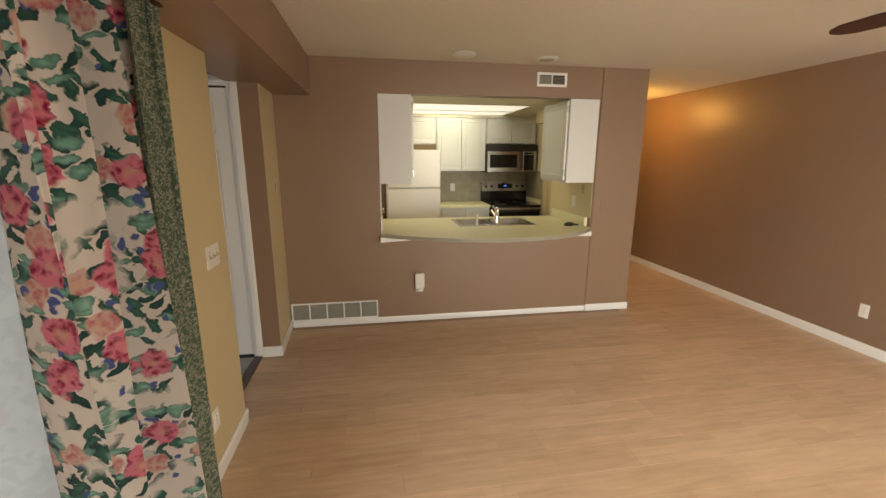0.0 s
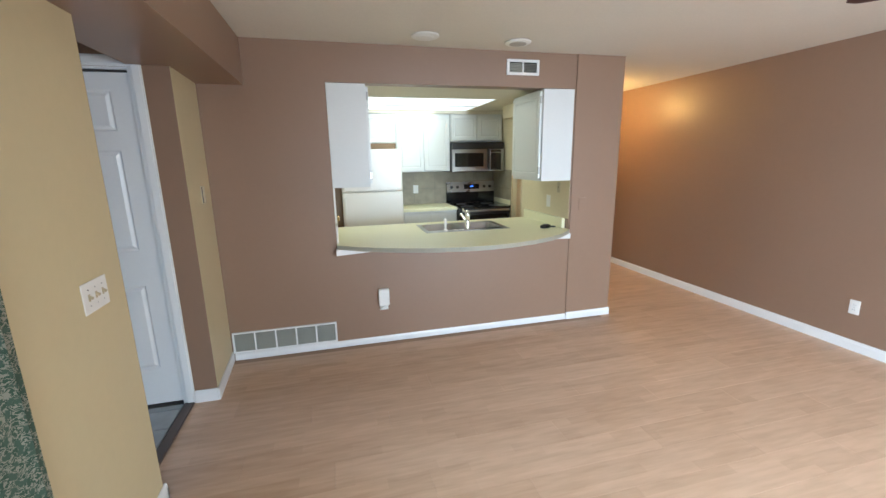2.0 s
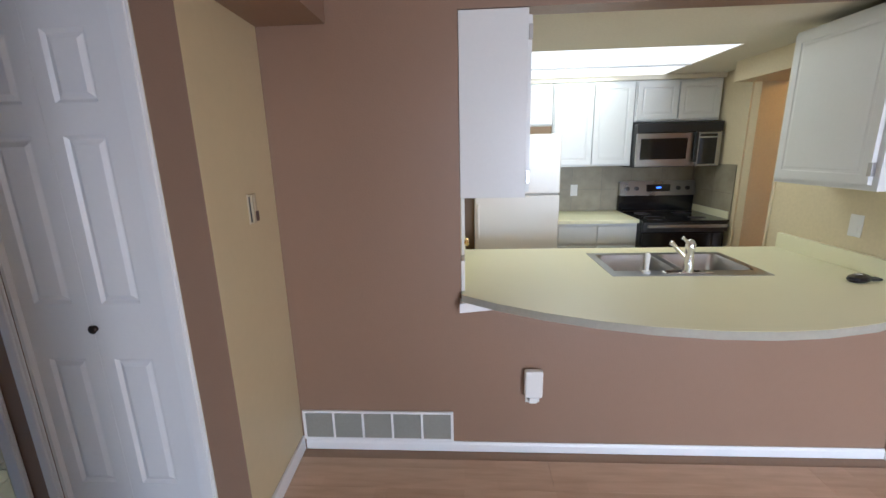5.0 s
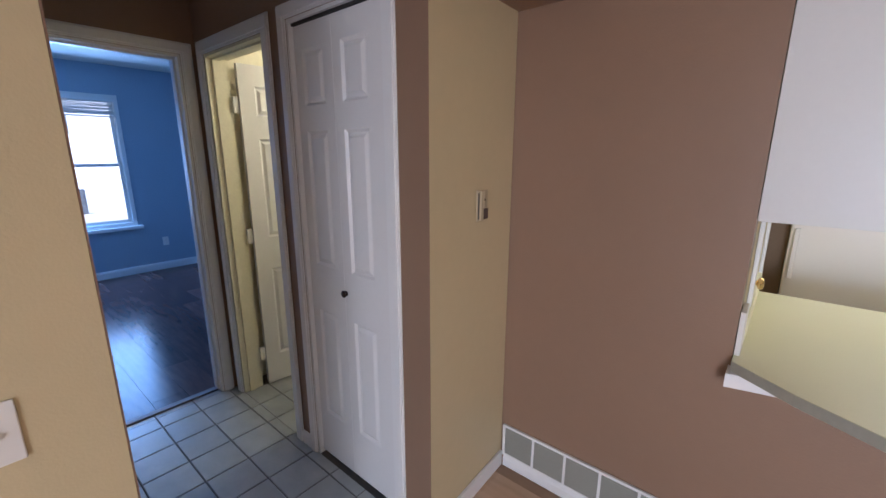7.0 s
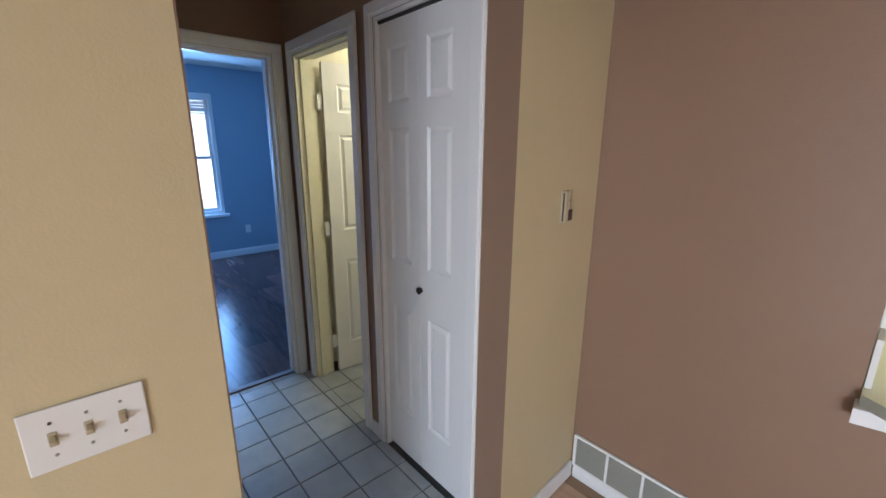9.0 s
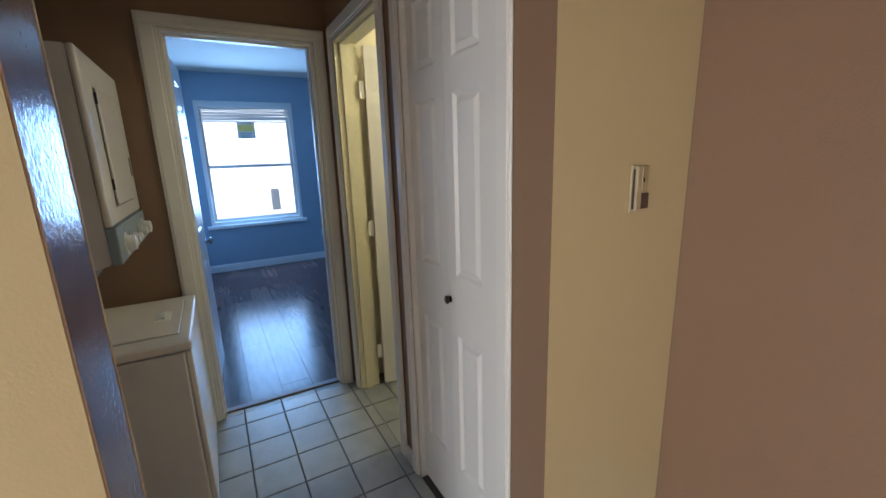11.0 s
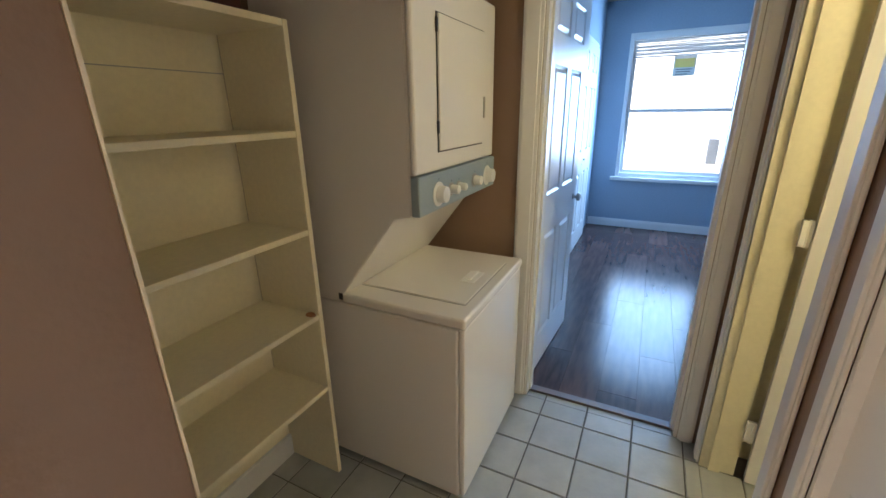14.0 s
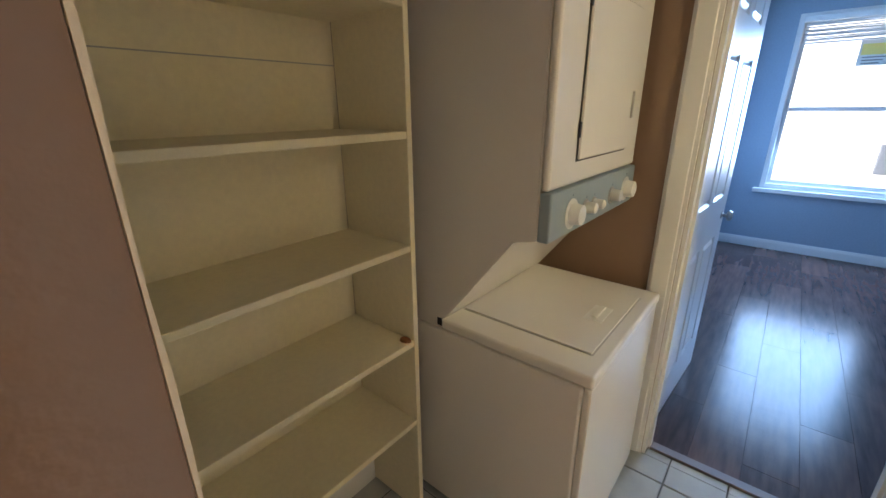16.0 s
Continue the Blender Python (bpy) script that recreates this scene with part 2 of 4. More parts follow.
BX = -6.55        # bedroom window wall
KE, KN = 2.19, 8.93

wall("wall_partition", "y", K, K + 0.12, -1.16, 1.973, 0, H, BROWN, [(-0.166, 1.962, 0.868, 2.157)])
wall("wall_pillar", "x", 1.973, 2.45, K - 0.012, 7.5, 0, H, BROWN)
built("wall_opening_reveal", box(1.9585, K + 0.002, 1.001, 1.9615, K + 0.122, 1.359), KWALL)
built("wall_pillar_lining", box(1.962, K + 0.123, 0, 1.9725, 7.5, 2.2), KWALL)
wall("wall_kitchen_east", "x", KE, 2.45, 8.12, 9.07, 0, H, KWALL)
built("wall_over_opening", box(1.97, 7.503, 2.05, 2.44, 8.117, H), KWALL)
wall("wall_kitchen_north", "y", KN, 9.07, -0.35, KE - 0.003, 0, H, KWALL)
wall("wall_kitchen_west", "x", -0.166, -0.35, K + 0.123, KN - 0.003, 0, H, KWALL, [(6.80, 7.46, 0, 2.03)])
wall("wall_long", "x", RX, RX + 0.12, -0.12, 12.2, 0, H, BROWN)
wall("wall_hall_far", "y", 12.0, 12.12, 2.33, RX - 0.003, 0, H, BROWN)
wall("wall_hall_west", "x", 2.33, 2.447, 9.073, 11.997, 0, H, BROWN)
built("wall_short", prism([(-1.016, N), (-1.045, K - 0.003), (-1.16, K - 0.003), (-1.16, N)], 0, H), YELLOW)
wall("wall_closet", "y", N + 0.001, N + 0.12, W + 0.001, -1.163, 0, H, BROWN, [(-2.70, -2.035, 0, 2.095), (-1.825, -1.217, 0, 2.11)])
built("wall_corner_face", box(-1.156, N - 0.003, 0, -1.017, N - 0.0005, H), BROWN)
wall("wall_hall_end", "x", W, W - 0.12, B - 0.1, N + 0.121, 0, H, BROWN, [(5.10, 5.82, 0, 2.10)])
wall("wall_switch", "x", LX, -1.2285, -0.12, 5.018, 0, 2.12, YELLOW, [(0.9, 4.00, 0.0, 2.03)])
built("wall_switch_end", box(-1.2285, 5.0185, 0, LX - 0.001, 5.022, 2.12), GLOSSB)
wall("wall_recess_back", "y", B, B - 0.1, W + 0.001, -1.230, 0, H, BROWN)
wall("wall_recess_side", "x", -1.229, -1.245, B + 0.001, 5.0, 2.121, H, BROWN)
# Unseen wall closing the room; its window opening is made up.
wall("wall_south", "y", 0.0, -0.12, LX + 0.001, RX - 0.001, 0, H, BROWN, [(0.7, 3.3, 0.5, 2.05)])
built("bulkhead", box(-1.228, 0.001, 2.122, -0.735, K - 0.001, H - 0.001), BROWN)
built("ceiling", box(-2.95, -0.12, H, RX + 0.12, K + 0.05, H + 0.1), CEIL)
built("ceiling_hall", box(2.452, K + 0.051, H, RX + 0.12, 12.12, H + 0.1), CEIL)
# Unseen cover above the dropped kitchen ceiling, added to keep the sun out.
built("ceiling_sun_block", box(-0.36, K + 0.051, H + 0.002, 2.4515, 12.12, H + 0.1), KCEIL)
built("floor", box(-1.2, -0.12, -0.1, RX + 0.12, 12.12, -0.007), mat("floor_seams", (0.34, 0.23, 0.15), 0.7))
built("floor_grout", box(W - 0.079, B - 0.1, -0.1, -1.203, 7.6, -0.005), GROUT)
built("corner_bead", prism([(-1.2335 + 0.0012 * math.sin(i * 1.7), 2.12 * i / 30) for i in range(31)] + [(-1.2295, 2.12), (-1.2295, 0)], 5.0, 5.0235, "y"), SHELFP)

# bedroom
built("floor_bedroom", box(-6.7, 3.0, -0.1, W - 0.081, 8.0, -0.005), mat("dark_floor_seams", (0.02, 0.014, 0.012), 0.6))
wall("wall_bedroom_window", "x", BX, BX - 0.14, 3.0, 8.0, 0, H + 0.14, BLUE, [(5.16, 6.34, 0.64, 2.24)])
wall("wall_bedroom_south", "y", 4.88, 4.76, BX + 0.001, W - 0.121, 0, H + 0.14, BLUE)
wall("wall_bedroom_north", "y", 7.6, 7.72, BX + 0.001, W - 0.121, 0, H + 0.14, BLUE)
wall("wall_bedroom_east", "x", W - 0.121, W - 0.13, 4.881, 7.6, 0, H + 0.14, BLUE, [(5.10, 5.82, 0, 2.10)])
built("ceiling_bedroom", box(-6.7, 3.0, H + 0.141, -2.951, 8.0, H + 0.24), CEIL)

# bathroom and closet
wall("wall_bath_west", "x", W + 0.01, W - 0.119, N + 0.122, 7.5, 0, H, BATHP)
wall("wall_bath_north", "y", 7.5, 7.6, W, -1.2, 0, H, BATHP)
wall("wall_bath_east", "x", -1.84, -1.90, N + 0.122, 7.5, 0, H, BATHP)
built("ceiling_bath", box(-2.94, K + 0.051, H, -0.361, 7.6, H + 0.1), CEIL)

# kitchen
LZ = (7.52, 8.62)
built("ceiling_kitchen", join(box(-0.165, K + 0.121, 2.20, 1.971, LZ[0], 2.26), box(-0.165, LZ[1], 2.20, KE - 0.001, KN - 0.001, 2.26), box(1.65, LZ[0], 2.20, KE - 0.001, LZ[1], 2.26), box(-0.165, LZ[0], 2.20, 0.05, LZ[1], 2.26)), KCEIL)
built("floor_kitchen", box(-0.166, K + 0.12, -0.006, 2.188, KN, 0.004), mat("vinyl_floor", (0.42, 0.38, 0.30), 0.4, grain=6, amount=0.15))

# outdoors
built("ground", box(-90, -90, -0.35, 90, 90, -0.15), mat("pale_paving", (0.55, 0.54, 0.50), 0.9, grain=4, amount=0.15), "pale sunlit paving and gravel outdoors", "ground")
built("backdrop_fence", box(-4.2, -3, -0.15, -4.05, 3.6, 2.3), mat("white_masonry", (0.75, 0.78, 0.80), 0.8, grain=5, amount=0.12), "white painted masonry of the patio wall", "wall")
built("wall_patio_masonry", box(-2.95, B - 0.16, -0.15, -1.245, B - 0.101, 2.6), mat("white_block_paint", (0.74, 0.78, 0.80), 0.8, grain=8, amount=0.1, bump=0.6, bump_scale=40), "white painted block wall beside the patio", "wall")
# Made-up house front; its emission stands in for overexposed daylight outside.
built("backdrop_facade", box(-16, -6, -0.15, -15.5, 18, 4.5), glow("glowing_pale_stucco", (0.85, 0.86, 0.88), 1.1), "made-up pale stucco house front, self-lit to brighten the window", "building")


def baseboard(name, axis, face, side, a0, a1, h=0.07, t=0.013):
    """side: +1 or -1, the way the board stands off the wall."""
    f0, f1 = face + side * 0.0015, face + side * t
    pts = [(f0, 0.0), (f1, 0.0), (f1, h * 0.72), (face + side * t * 0.55, h), (f0, h)]
    bm = prism(pts, a0, a1, "y") if axis == "x" else prism([(p[0], p[1]) for p in pts], a0, a1, "y")
    if axis == "y":
        bm.transform(Matrix(((0, 1, 0, 0), (1, 0, 0, 0), (0, 0, 1, 0), (0, 0, 0, 1))))
        bmesh.ops.recalc_face_normals(bm, faces=bm.faces)
    return built(name, bm, TRIM)


baseboard("baseboard_partition", "y", K, -1, -1.026, 1.972, 0.055)
baseboard("baseboard_pillar", "y", K - 0.012, -1, 1.974, 2.462)
baseboard("baseboard_pillar_side", "x", 2.45, 1, K - 0.012, 7.5)
baseboard("baseboard_long", "x", RX, -1, 0.0, 11.99, 0.085)
built("baseboard_short", prism([(-1.0155, N - 0.016), (-1.044, K - 0.014), (-1.031, K - 0.014), (-1.0025, N - 0.016)], 0, 0.085, "z", 0.003), TRIM)
baseboard("baseboard_corner", "y", N - 0.003, -1, -1.153, -1.017, 0.085)
baseboard("baseboard_switch", "x", LX, 1, 4.02, 5.035, 0.085)
baseboard("baseboard_switch_end", "y", 5.022, 1, -1.205, LX + 0.013, 0.085)
baseboard("baseboard_closet", "y", N, -1, -1.958, -1.89, 0.075)
baseboard("baseboard_bedroom_window", "x", BX, 1, 4.895, 7.59, 0.10)
baseboard("baseboard_bedroom_south", "y", 4.88, 1, -4.75, W - 0.14, 0.10)


def casing(name, axis, face, side, a0, a1, top, w=0.062, wl=None, t=0.016):
    """Moulded trim on both sides of an opening and over it; a0..a1 is the opening."""
    wl = wl or w
    bms = []
    steps = [(0.0, 1.0, 0.6), (0.18, 0.86, 1.0), (0.55, 0.80, 0.72)]
    for f, g, depth in steps:
        d0, d1 = face + side * 0.0015, face + side * t * depth
        for lo, hi, zl, zh in ((a0 - wl * g, a0 - wl * f - 0.001, 0, top + w * f), (a1 + w * f + 0.001, a1 + w * g, 0, top + w * f), (a0 - wl * g, a1 + w * g, top + w * f + 0.001, top + w * g)):
            bms.append(box(d0, lo, zl, d1, hi, zh, 0.0022, 1) if axis == "x" else box(lo, d0, zl, hi, d1, zh, 0.0022, 1))
    return built(name, join(*bms), TRIM)


def jamb(name, axis, f0, f1, a0, a1, top, material=TRIM, t=0.014, stop=None):
    bms = []
    for lo, hi, zl, zh in ((a0, a0 + t, 0, top), (a1 - t, a1, 0, top), (a0 + t, a1 - t, top - t, top)):
        bms.append(box(f0, lo, zl, f1, hi, zh) if axis == "x" else box(lo, f0, zl, hi, f1, zh))
    if stop:
        s0, s1 = stop
        for lo, hi, zl, zh in ((a0 + t, a0 + t + 0.011, 0, top - t), (a1 - t - 0.011, a1 - t, 0, top - t), (a0 + t, a1 - t, top - t - 0.011, top - t)):
            bms.append(box(s0, lo, zl, s1, hi, zh) if axis == "x" else box(lo, s0, zl, hi, s1, zh))
    return built(name, join(*bms), material)


casing("trim_closet", "y", N - 0.001, -1, -1.825, -1.217, 2.11, 0.060)
jamb("jamb_closet", "y", N - 0.002, N + 0.118, -1.825, -1.217, 2.11)
casing("trim_bath", "y", N - 0.001, -1, -2.70, -2.035, 2.095, 0.073)
jamb("jamb_bath", "y", N - 0.002, N + 0.121, -2.70, -2.035, 2.095, BATHP, stop=(N + 0.03, N + 0.07))
casing("trim_bedroom", "x", W + 0.001, 1, 5.10, 5.82, 2.10, 0.062, 0.088)
jamb("jamb_bedroom", "x", W + 0.001, W - 0.131, 5.10, 5.82, 2.10, stop=(W - 0.045, W - 0.085))
built("threshold_bedroom", prism([(5.114, 0.0), (5.806, 0.0), (5.806, 0.010), (5.114, 0.010)], W - 0.09, W - 0.043, "x", 0.003), mat("threshold_wood", (0.16, 0.12, 0.11), 0.5))
built("threshold_hall", box(-1.222, 5.03, -0.004, -1.165, N - 0.005, 0.011, 0.004), mat("dark_threshold", (0.10, 0.075, 0.06), 0.5))
# Near-black sheet paints the shade inside the closet.
built("closet_shade_sheet", box(-1.838, N + 0.30, 0, -1.163, N + 0.32, H), DARKGAP)


# ---- doors ----
def door_leaf(name, w, h, t, columns, rows, material, parent, at):
    """A moulded leaf: its stiles and rails are one mesh with sunk fields; a raised panel fills each field on both faces. at: its pose; the leaf lies along x, its faces look along y."""
    bm = bmesh.new()
    xs = sorted({0.0, w, *[v for c in columns for v in c]})
    zs = sorted({0.0, h, *[v for r in rows for v in r]})
    fields = {(c, r) for c in columns for r in rows}
    for side, y in ((-1, 0.0), (1, t)):
        def ring(x0, z0, x1, z1, d):
            return [bm.verts.new((x, y - side * d, z)) for x, z in ((x0, z0), (x1, z0), (x1, z1), (x0, z1))]
        for x0, x1 in zip(xs, xs[1:]):
            for z0, z1 in zip(zs, zs[1:]):
                a = ring(x0, z0, x1, z1, 0)
                if ((x0, x1), (z0, z1)) in fields:
                    b = ring(x0 + 0.011, z0 + 0.011, x1 - 0.011, z1 - 0.011, 0.010)
                    for i in range(4):
                        bm.faces.new((a[i], a[(i + 1) % 4], b[(i + 1) % 4], b[i]))
                    bm.faces.new(b)
                else:
                    bm.faces.new(a)
    for a, b in (((0, 0), (0, h)), ((w, 0), (w, h)), ((0, 0), (w, 0)), ((0, h), (w, h))):
        bm.faces.new([bm.verts.new(v) for v in ((a[0], 0, a[1]), (b[0], 0, b[1]), (b[0], t, b[1]), (a[0], t, a[1]))])
    bmesh.ops.remove_doubles(bm, verts=bm.verts, dist=1e-5)
    bmesh.ops.recalc_face_normals(bm, faces=bm.faces)
    bm.transform(at)
    leaf = part(name, bm, material, parent)
    for (x0, x1), (z0, z1) in sorted(fields):
        for side, y in ((-1, 0.0), (1, t)):
            pb = bmesh.new()
            rings = []
            for ins, d in ((0.012, 0.0102), (0.017, 0.0092), (0.032, 0.0010)):
                rings.append([pb.verts.new((x, y - side * d, z)) for x, z in ((x0 + ins, z0 + ins), (x1 - ins, z0 + ins), (x1 - ins, z1 - ins), (x0 + ins, z1 - ins))])
            for a, b in zip(rings, rings[1:]):
                for i in range(4):
                    pb.faces.new((a[i], a[(i + 1) % 4], b[(i + 1) % 4], b[i]))
            pb.faces.new(rings[-1])
            bmesh.ops.recalc_face_normals(pb, faces=pb.faces)
            if sum(f.normal.y for f in pb.faces) * side < 0:
                bmesh.ops.reverse_faces(pb, faces=pb.faces)
            pb.transform(at)
            part("panel", pb, material, leaf)
    return leaf


ROWS3 = ((0.20, 0.81), (1.02, 1.635), (1.77, 1.94))


def round_knob(name, m, material, parent, r=0.027, label=""):
    k = r / 0.027
    return part(name, lathe([(0.012 * k, -0.002), (0.020 * k, -0.001), (0.020 * k, 0.002), (0.009 * k, 0.006 * k), (0.009 * k, 0.020 * k * k), (r * 0.75, 0.025 * k * k), (r, 0.034 * k * k), (r * 0.8, 0.044 * k * k), (r * 0.3, 0.048 * k * k)], m), material, parent, label, True)


bifold = thing("closet_door", -1.515, N + 0.04, 0, "white six-panel bifold closet door, shut, with a dark round knob", "door")
for x, w, field in ((-1.811, 0.266, (0.056, 0.206)), (-1.5435, 0.310, (0.054, 0.206))):
    door_leaf("leaf", w, 2.065, 0.03, (field,), ((0.25, 0.815), (1.04, 1.64), (1.745, 1.97)), DOORW, bifold, pose(x, N + 0.02, 0.018))
round_knob("knob", pose(-1.535, N + 0.018, 0.960, 90, 0, 0), BRONZE, bifold, 0.017, "small dark bronze knob")
# Near-black strip paints the shaded gap above the leaves.
part("top_gap", box(-1.81, N + 0.012, 2.0845, -1.232, N + 0.05, 2.0955), DARKGAP, bifold)

bath_door = thing("bathroom_door", -2.65, N + 0.12, 0, "cream-white six-panel bathroom door standing wide open", "door")
hm = pose(-2.658, N + 0.152, 0.012, 0, 0, 84)
door_leaf("leaf", 0.63, 2.06, 0.034, ((0.09, 0.28), (0.35, 0.54)), ROWS3, DOORW, bath_door, hm)
for z in (0.24, 1.05, 1.84):
    part("hinge", join(box(-2.684, N + 0.118, z - 0.045, -2.668, N + 0.150, z + 0.045, 0.001), lathe([(0.006, -0.048), (0.006, 0.048)], pose(-2.672, N + 0.138, z), 10)), PLASTIC, bath_door, "painted butt hinge")

bed_door = thing("bedroom_door", -2.93, 5.05, 0, "white six-panel bedroom door open into the blue room", "door")
dm = pose(-2.957, 5.090, 0.012, 0, 0, 180 - 3.5)
door_leaf("leaf", 0.76, 2.06, 0.034, ((0.11, 0.345), (0.415, 0.65)), ROWS3, DOORW, bed_door, dm)
for z in (0.24, 1.04, 1.84):
    part("hinge", join(box(-2.955, 5.101, z - 0.045, -2.925, 5.1135, z + 0.045, 0.001), lathe([(0.006, -0.048), (0.006, 0.048)], pose(-2.953, 5.098, z), 10)), STEEL, bed_door, "steel butt hinge")
for side, ang in ((0.0, 90), (0.034, -90)):
    round_knob("knob", dm @ pose(0.70, side, 0.91, ang, 0, 0), STEEL, bed_door, 0.027, "satin steel round knob")

wardrobe = thing("bedroom_closet_door", -5.5, 4.84, 0, "white panelled closet door shut in the blue bedroom", "door")
door_leaf("leaf", 0.58, 2.02, 0.03, ((0.09, 0.25), (0.33, 0.49)), ROWS3, DOORW, wardrobe, pose(-6.00, 4.884, 0.012))
door_leaf("leaf", 0.58, 2.02, 0.03, ((0.09, 0.25), (0.33, 0.49)), ROWS3, DOORW, wardrobe, pose(-5.417, 4.884, 0.012))
round_knob("knob", pose(-5.49, 4.916, 0.95, -90, 0, 0), STEEL, wardrobe, 0.016)
casing("trim_bedroom_closet", "y", 4.8805, 1, -6.005, -4.832, 2.035, 0.06)

pantry = thing("pantry_door", -0.2, 7.1, 0, "cream-painted kitchen side door, shut, with a brass knob", "door")
part("leaf", box(-0.204, 6.803, 0.01, -0.169, 7.457, 2.026, 0.003), DOORW, pantry)
round_knob("knob", pose(-0.168, 6.90, 1.06, 0, 90, 0), BRASS, pantry, 0.026, "polished brass knob")
casing("trim_pantry", "x", -0.166, 1, 6.80, 7.46, 2.03, 0.05)


# ---- window of the bedroom ----
def sash_window(name, x, y0, y1, z0, z1, wallt):
    win = tagged(new(name), "white double-hung window with bright daylight behind it", "window", kind="structure")
    win.matrix_basis = pose(x, (y0 + y1) / 2, z0)
    fr = 0.045
    part("window_frame", join(box(x - wallt, y0 + 0.001, z0 + 0.001, x + 0.004, y0 + fr, z1 - 0.001, 0.003, 1), box(x - wallt, y1 - fr, z0 + 0.001, x + 0.004, y1 - 0.001, z1 - 0.001, 0.003, 1),
                              box(x - wallt, y0 + fr, z1 - fr, x + 0.004, y1 - fr, z1 - 0.001, 0.003, 1), box(x - wallt, y0 + fr, z0 + 0.001, x + 0.004, y1 - fr, z0 + fr, 0.003, 1)), TRIM, win)
    part("window_sill", box(x + 0.001, y0 - 0.05, z0 - 0.045, x + 0.045, y1 + 0.05, z0 - 0.002, 0.005), TRIM, win)
    zm = (z0 + z1) / 2 - 0.03
    for nm, zl, zh, dx in (("lower_sash", z0 + fr, zm + 0.02, -0.045), ("upper_sash", zm - 0.02, z1 - fr, -0.085)):
        s = 0.035
        sash = part(nm, join(box(x + dx - 0.03, y0 + fr + 0.001, zl, x + dx, y0 + fr + s, zh, 0.002, 1), box(x + dx - 0.03, y1 - fr - s, zl, x + dx, y1 - fr - 0.001, zh, 0.002, 1),
                             box(x + dx - 0.03, y0 + fr + s, zl, x + dx, y1 - fr - s, zl + s, 0.002, 1), box(x + dx - 0.03, y0 + fr + s, zh - s, x + dx, y1 - fr - s, zh, 0.002, 1)), TRIM, win)
        pane = part("pane", box(x + dx - 0.017, y0 + fr + s, zl + s, x + dx - 0.013, y1 - fr - s, zh - s), GLASS, sash)
        pane.visible_shadow = False
    return win


sash_window("window_1", BX, 5.16, 6.34, 0.64, 2.24, 0.13)
blind = thing("window_blind", BX - 0.01, 5.75, 2.17, "white slatted blind pulled up, its slats bunched unevenly at the top", "blind")
part("headrail", box(BX + 0.006, 5.20, 2.16, BX + 0.045, 6.305, 2.21, 0.004), TRIM, blind)
for i in range(9):
    z = 2.147 - 0.017 * i
    m = pose(BX + 0.027, 5.752, z, random.uniform(-0.9, 0.9), random.uniform(18, 58), 0)
    slat = box(-0.013, -0.53, -0.0011, 0.013, 0.53, 0.0011)
    slat.transform(m)
    part("slat", slat, TRIM, blind)
part("bottom_rail", box(BX + 0.014, 5.22, 1.975, BX + 0.040, 6.29, 1.99, 0.003), TRIM, blind)

sticker = thing("window_notice", BX - 0.09, 5.74, 1.84, "small yellow and grey printed notice stuck on the upper window pane", "sign")
part("sheet", box(BX - 0.0960, 5.63, 1.775, BX - 0.0945, 5.85, 1.985), mat("grey_paper", (0.80, 0.82, 0.78), 0.8), sticker)
part("yellow_field", box(BX - 0.0944, 5.645, 1.865, BX - 0.0935, 5.835, 1.955), mat("yellow_print", (0.92, 0.80, 0.25), 0.7), sticker)
for i, z in enumerate((1.845, 1.82, 1.795)):
    part("text_bar", box(BX - 0.0944, 5.66, z - 0.005, BX - 0.0935, 5.82 - 0.02 * i, z + 0.005), mat("dark_print", (0.25, 0.27, 0.25), 0.7) if i == 0 else bpy.data.materials["dark_print"], sticker)
tag_ = thing("grey_wall_box", -15.4, 7.05, 0.0, "grey utility box on the wall of the house across the yard", "utility box")
part("cabinet", box(-15.499, 6.96, -0.15, -15.3, 7.22, 0.55, 0.02), mat("grey_box_paint", (0.20, 0.22, 0.25), 0.6), tag_)
part("lid", box(-15.299, 6.99, 0.18, -15.28, 7.19, 0.50, 0.01), bpy.data.materials["grey_box_paint"], tag_)

# ---- patio door behind the curtain ----
patio = tagged(new("door_1"), "white-framed sliding glass patio door in daylight", "patio door", kind="structure")
patio.matrix_basis = pose(-1.1, 2.4, 0)
part("door_frame", join(box(-1.17, 0.902, 0.0, -1.01, 0.95, 2.028), box(-1.17, 3.95, 0, -1.01, 3.998, 2.028), box(-1.17, 0.95, 1.98, -1.01, 3.95, 2.028), box(-1.17, 0.95, 0, -1.01, 3.95, 0.04)), TRIM, patio)
for y0, y1, x in ((0.95, 2.47, -1.13), (2.43, 3.95, -1.08)):
    sash = part("sash", join(box(x - 0.02, y0, 0.04, x + 0.02, y0 + 0.06, 1.98), box(x - 0.02, y1 - 0.06, 0.04, x + 0.02, y1, 1.98), box(x - 0.02, y0 + 0.06, 1.92, x + 0.02, y1 - 0.06, 1.98), box(x - 0.02, y0 + 0.06, 0.04, x + 0.02, y1 - 0.06, 0.11)), TRIM, patio)
    p = part("pane", box(x - 0.003, y0 + 0.06, 0.11, x + 0.003, y1 - 0.06, 1.92), GLASS, sash)
    p.visible_shadow = False


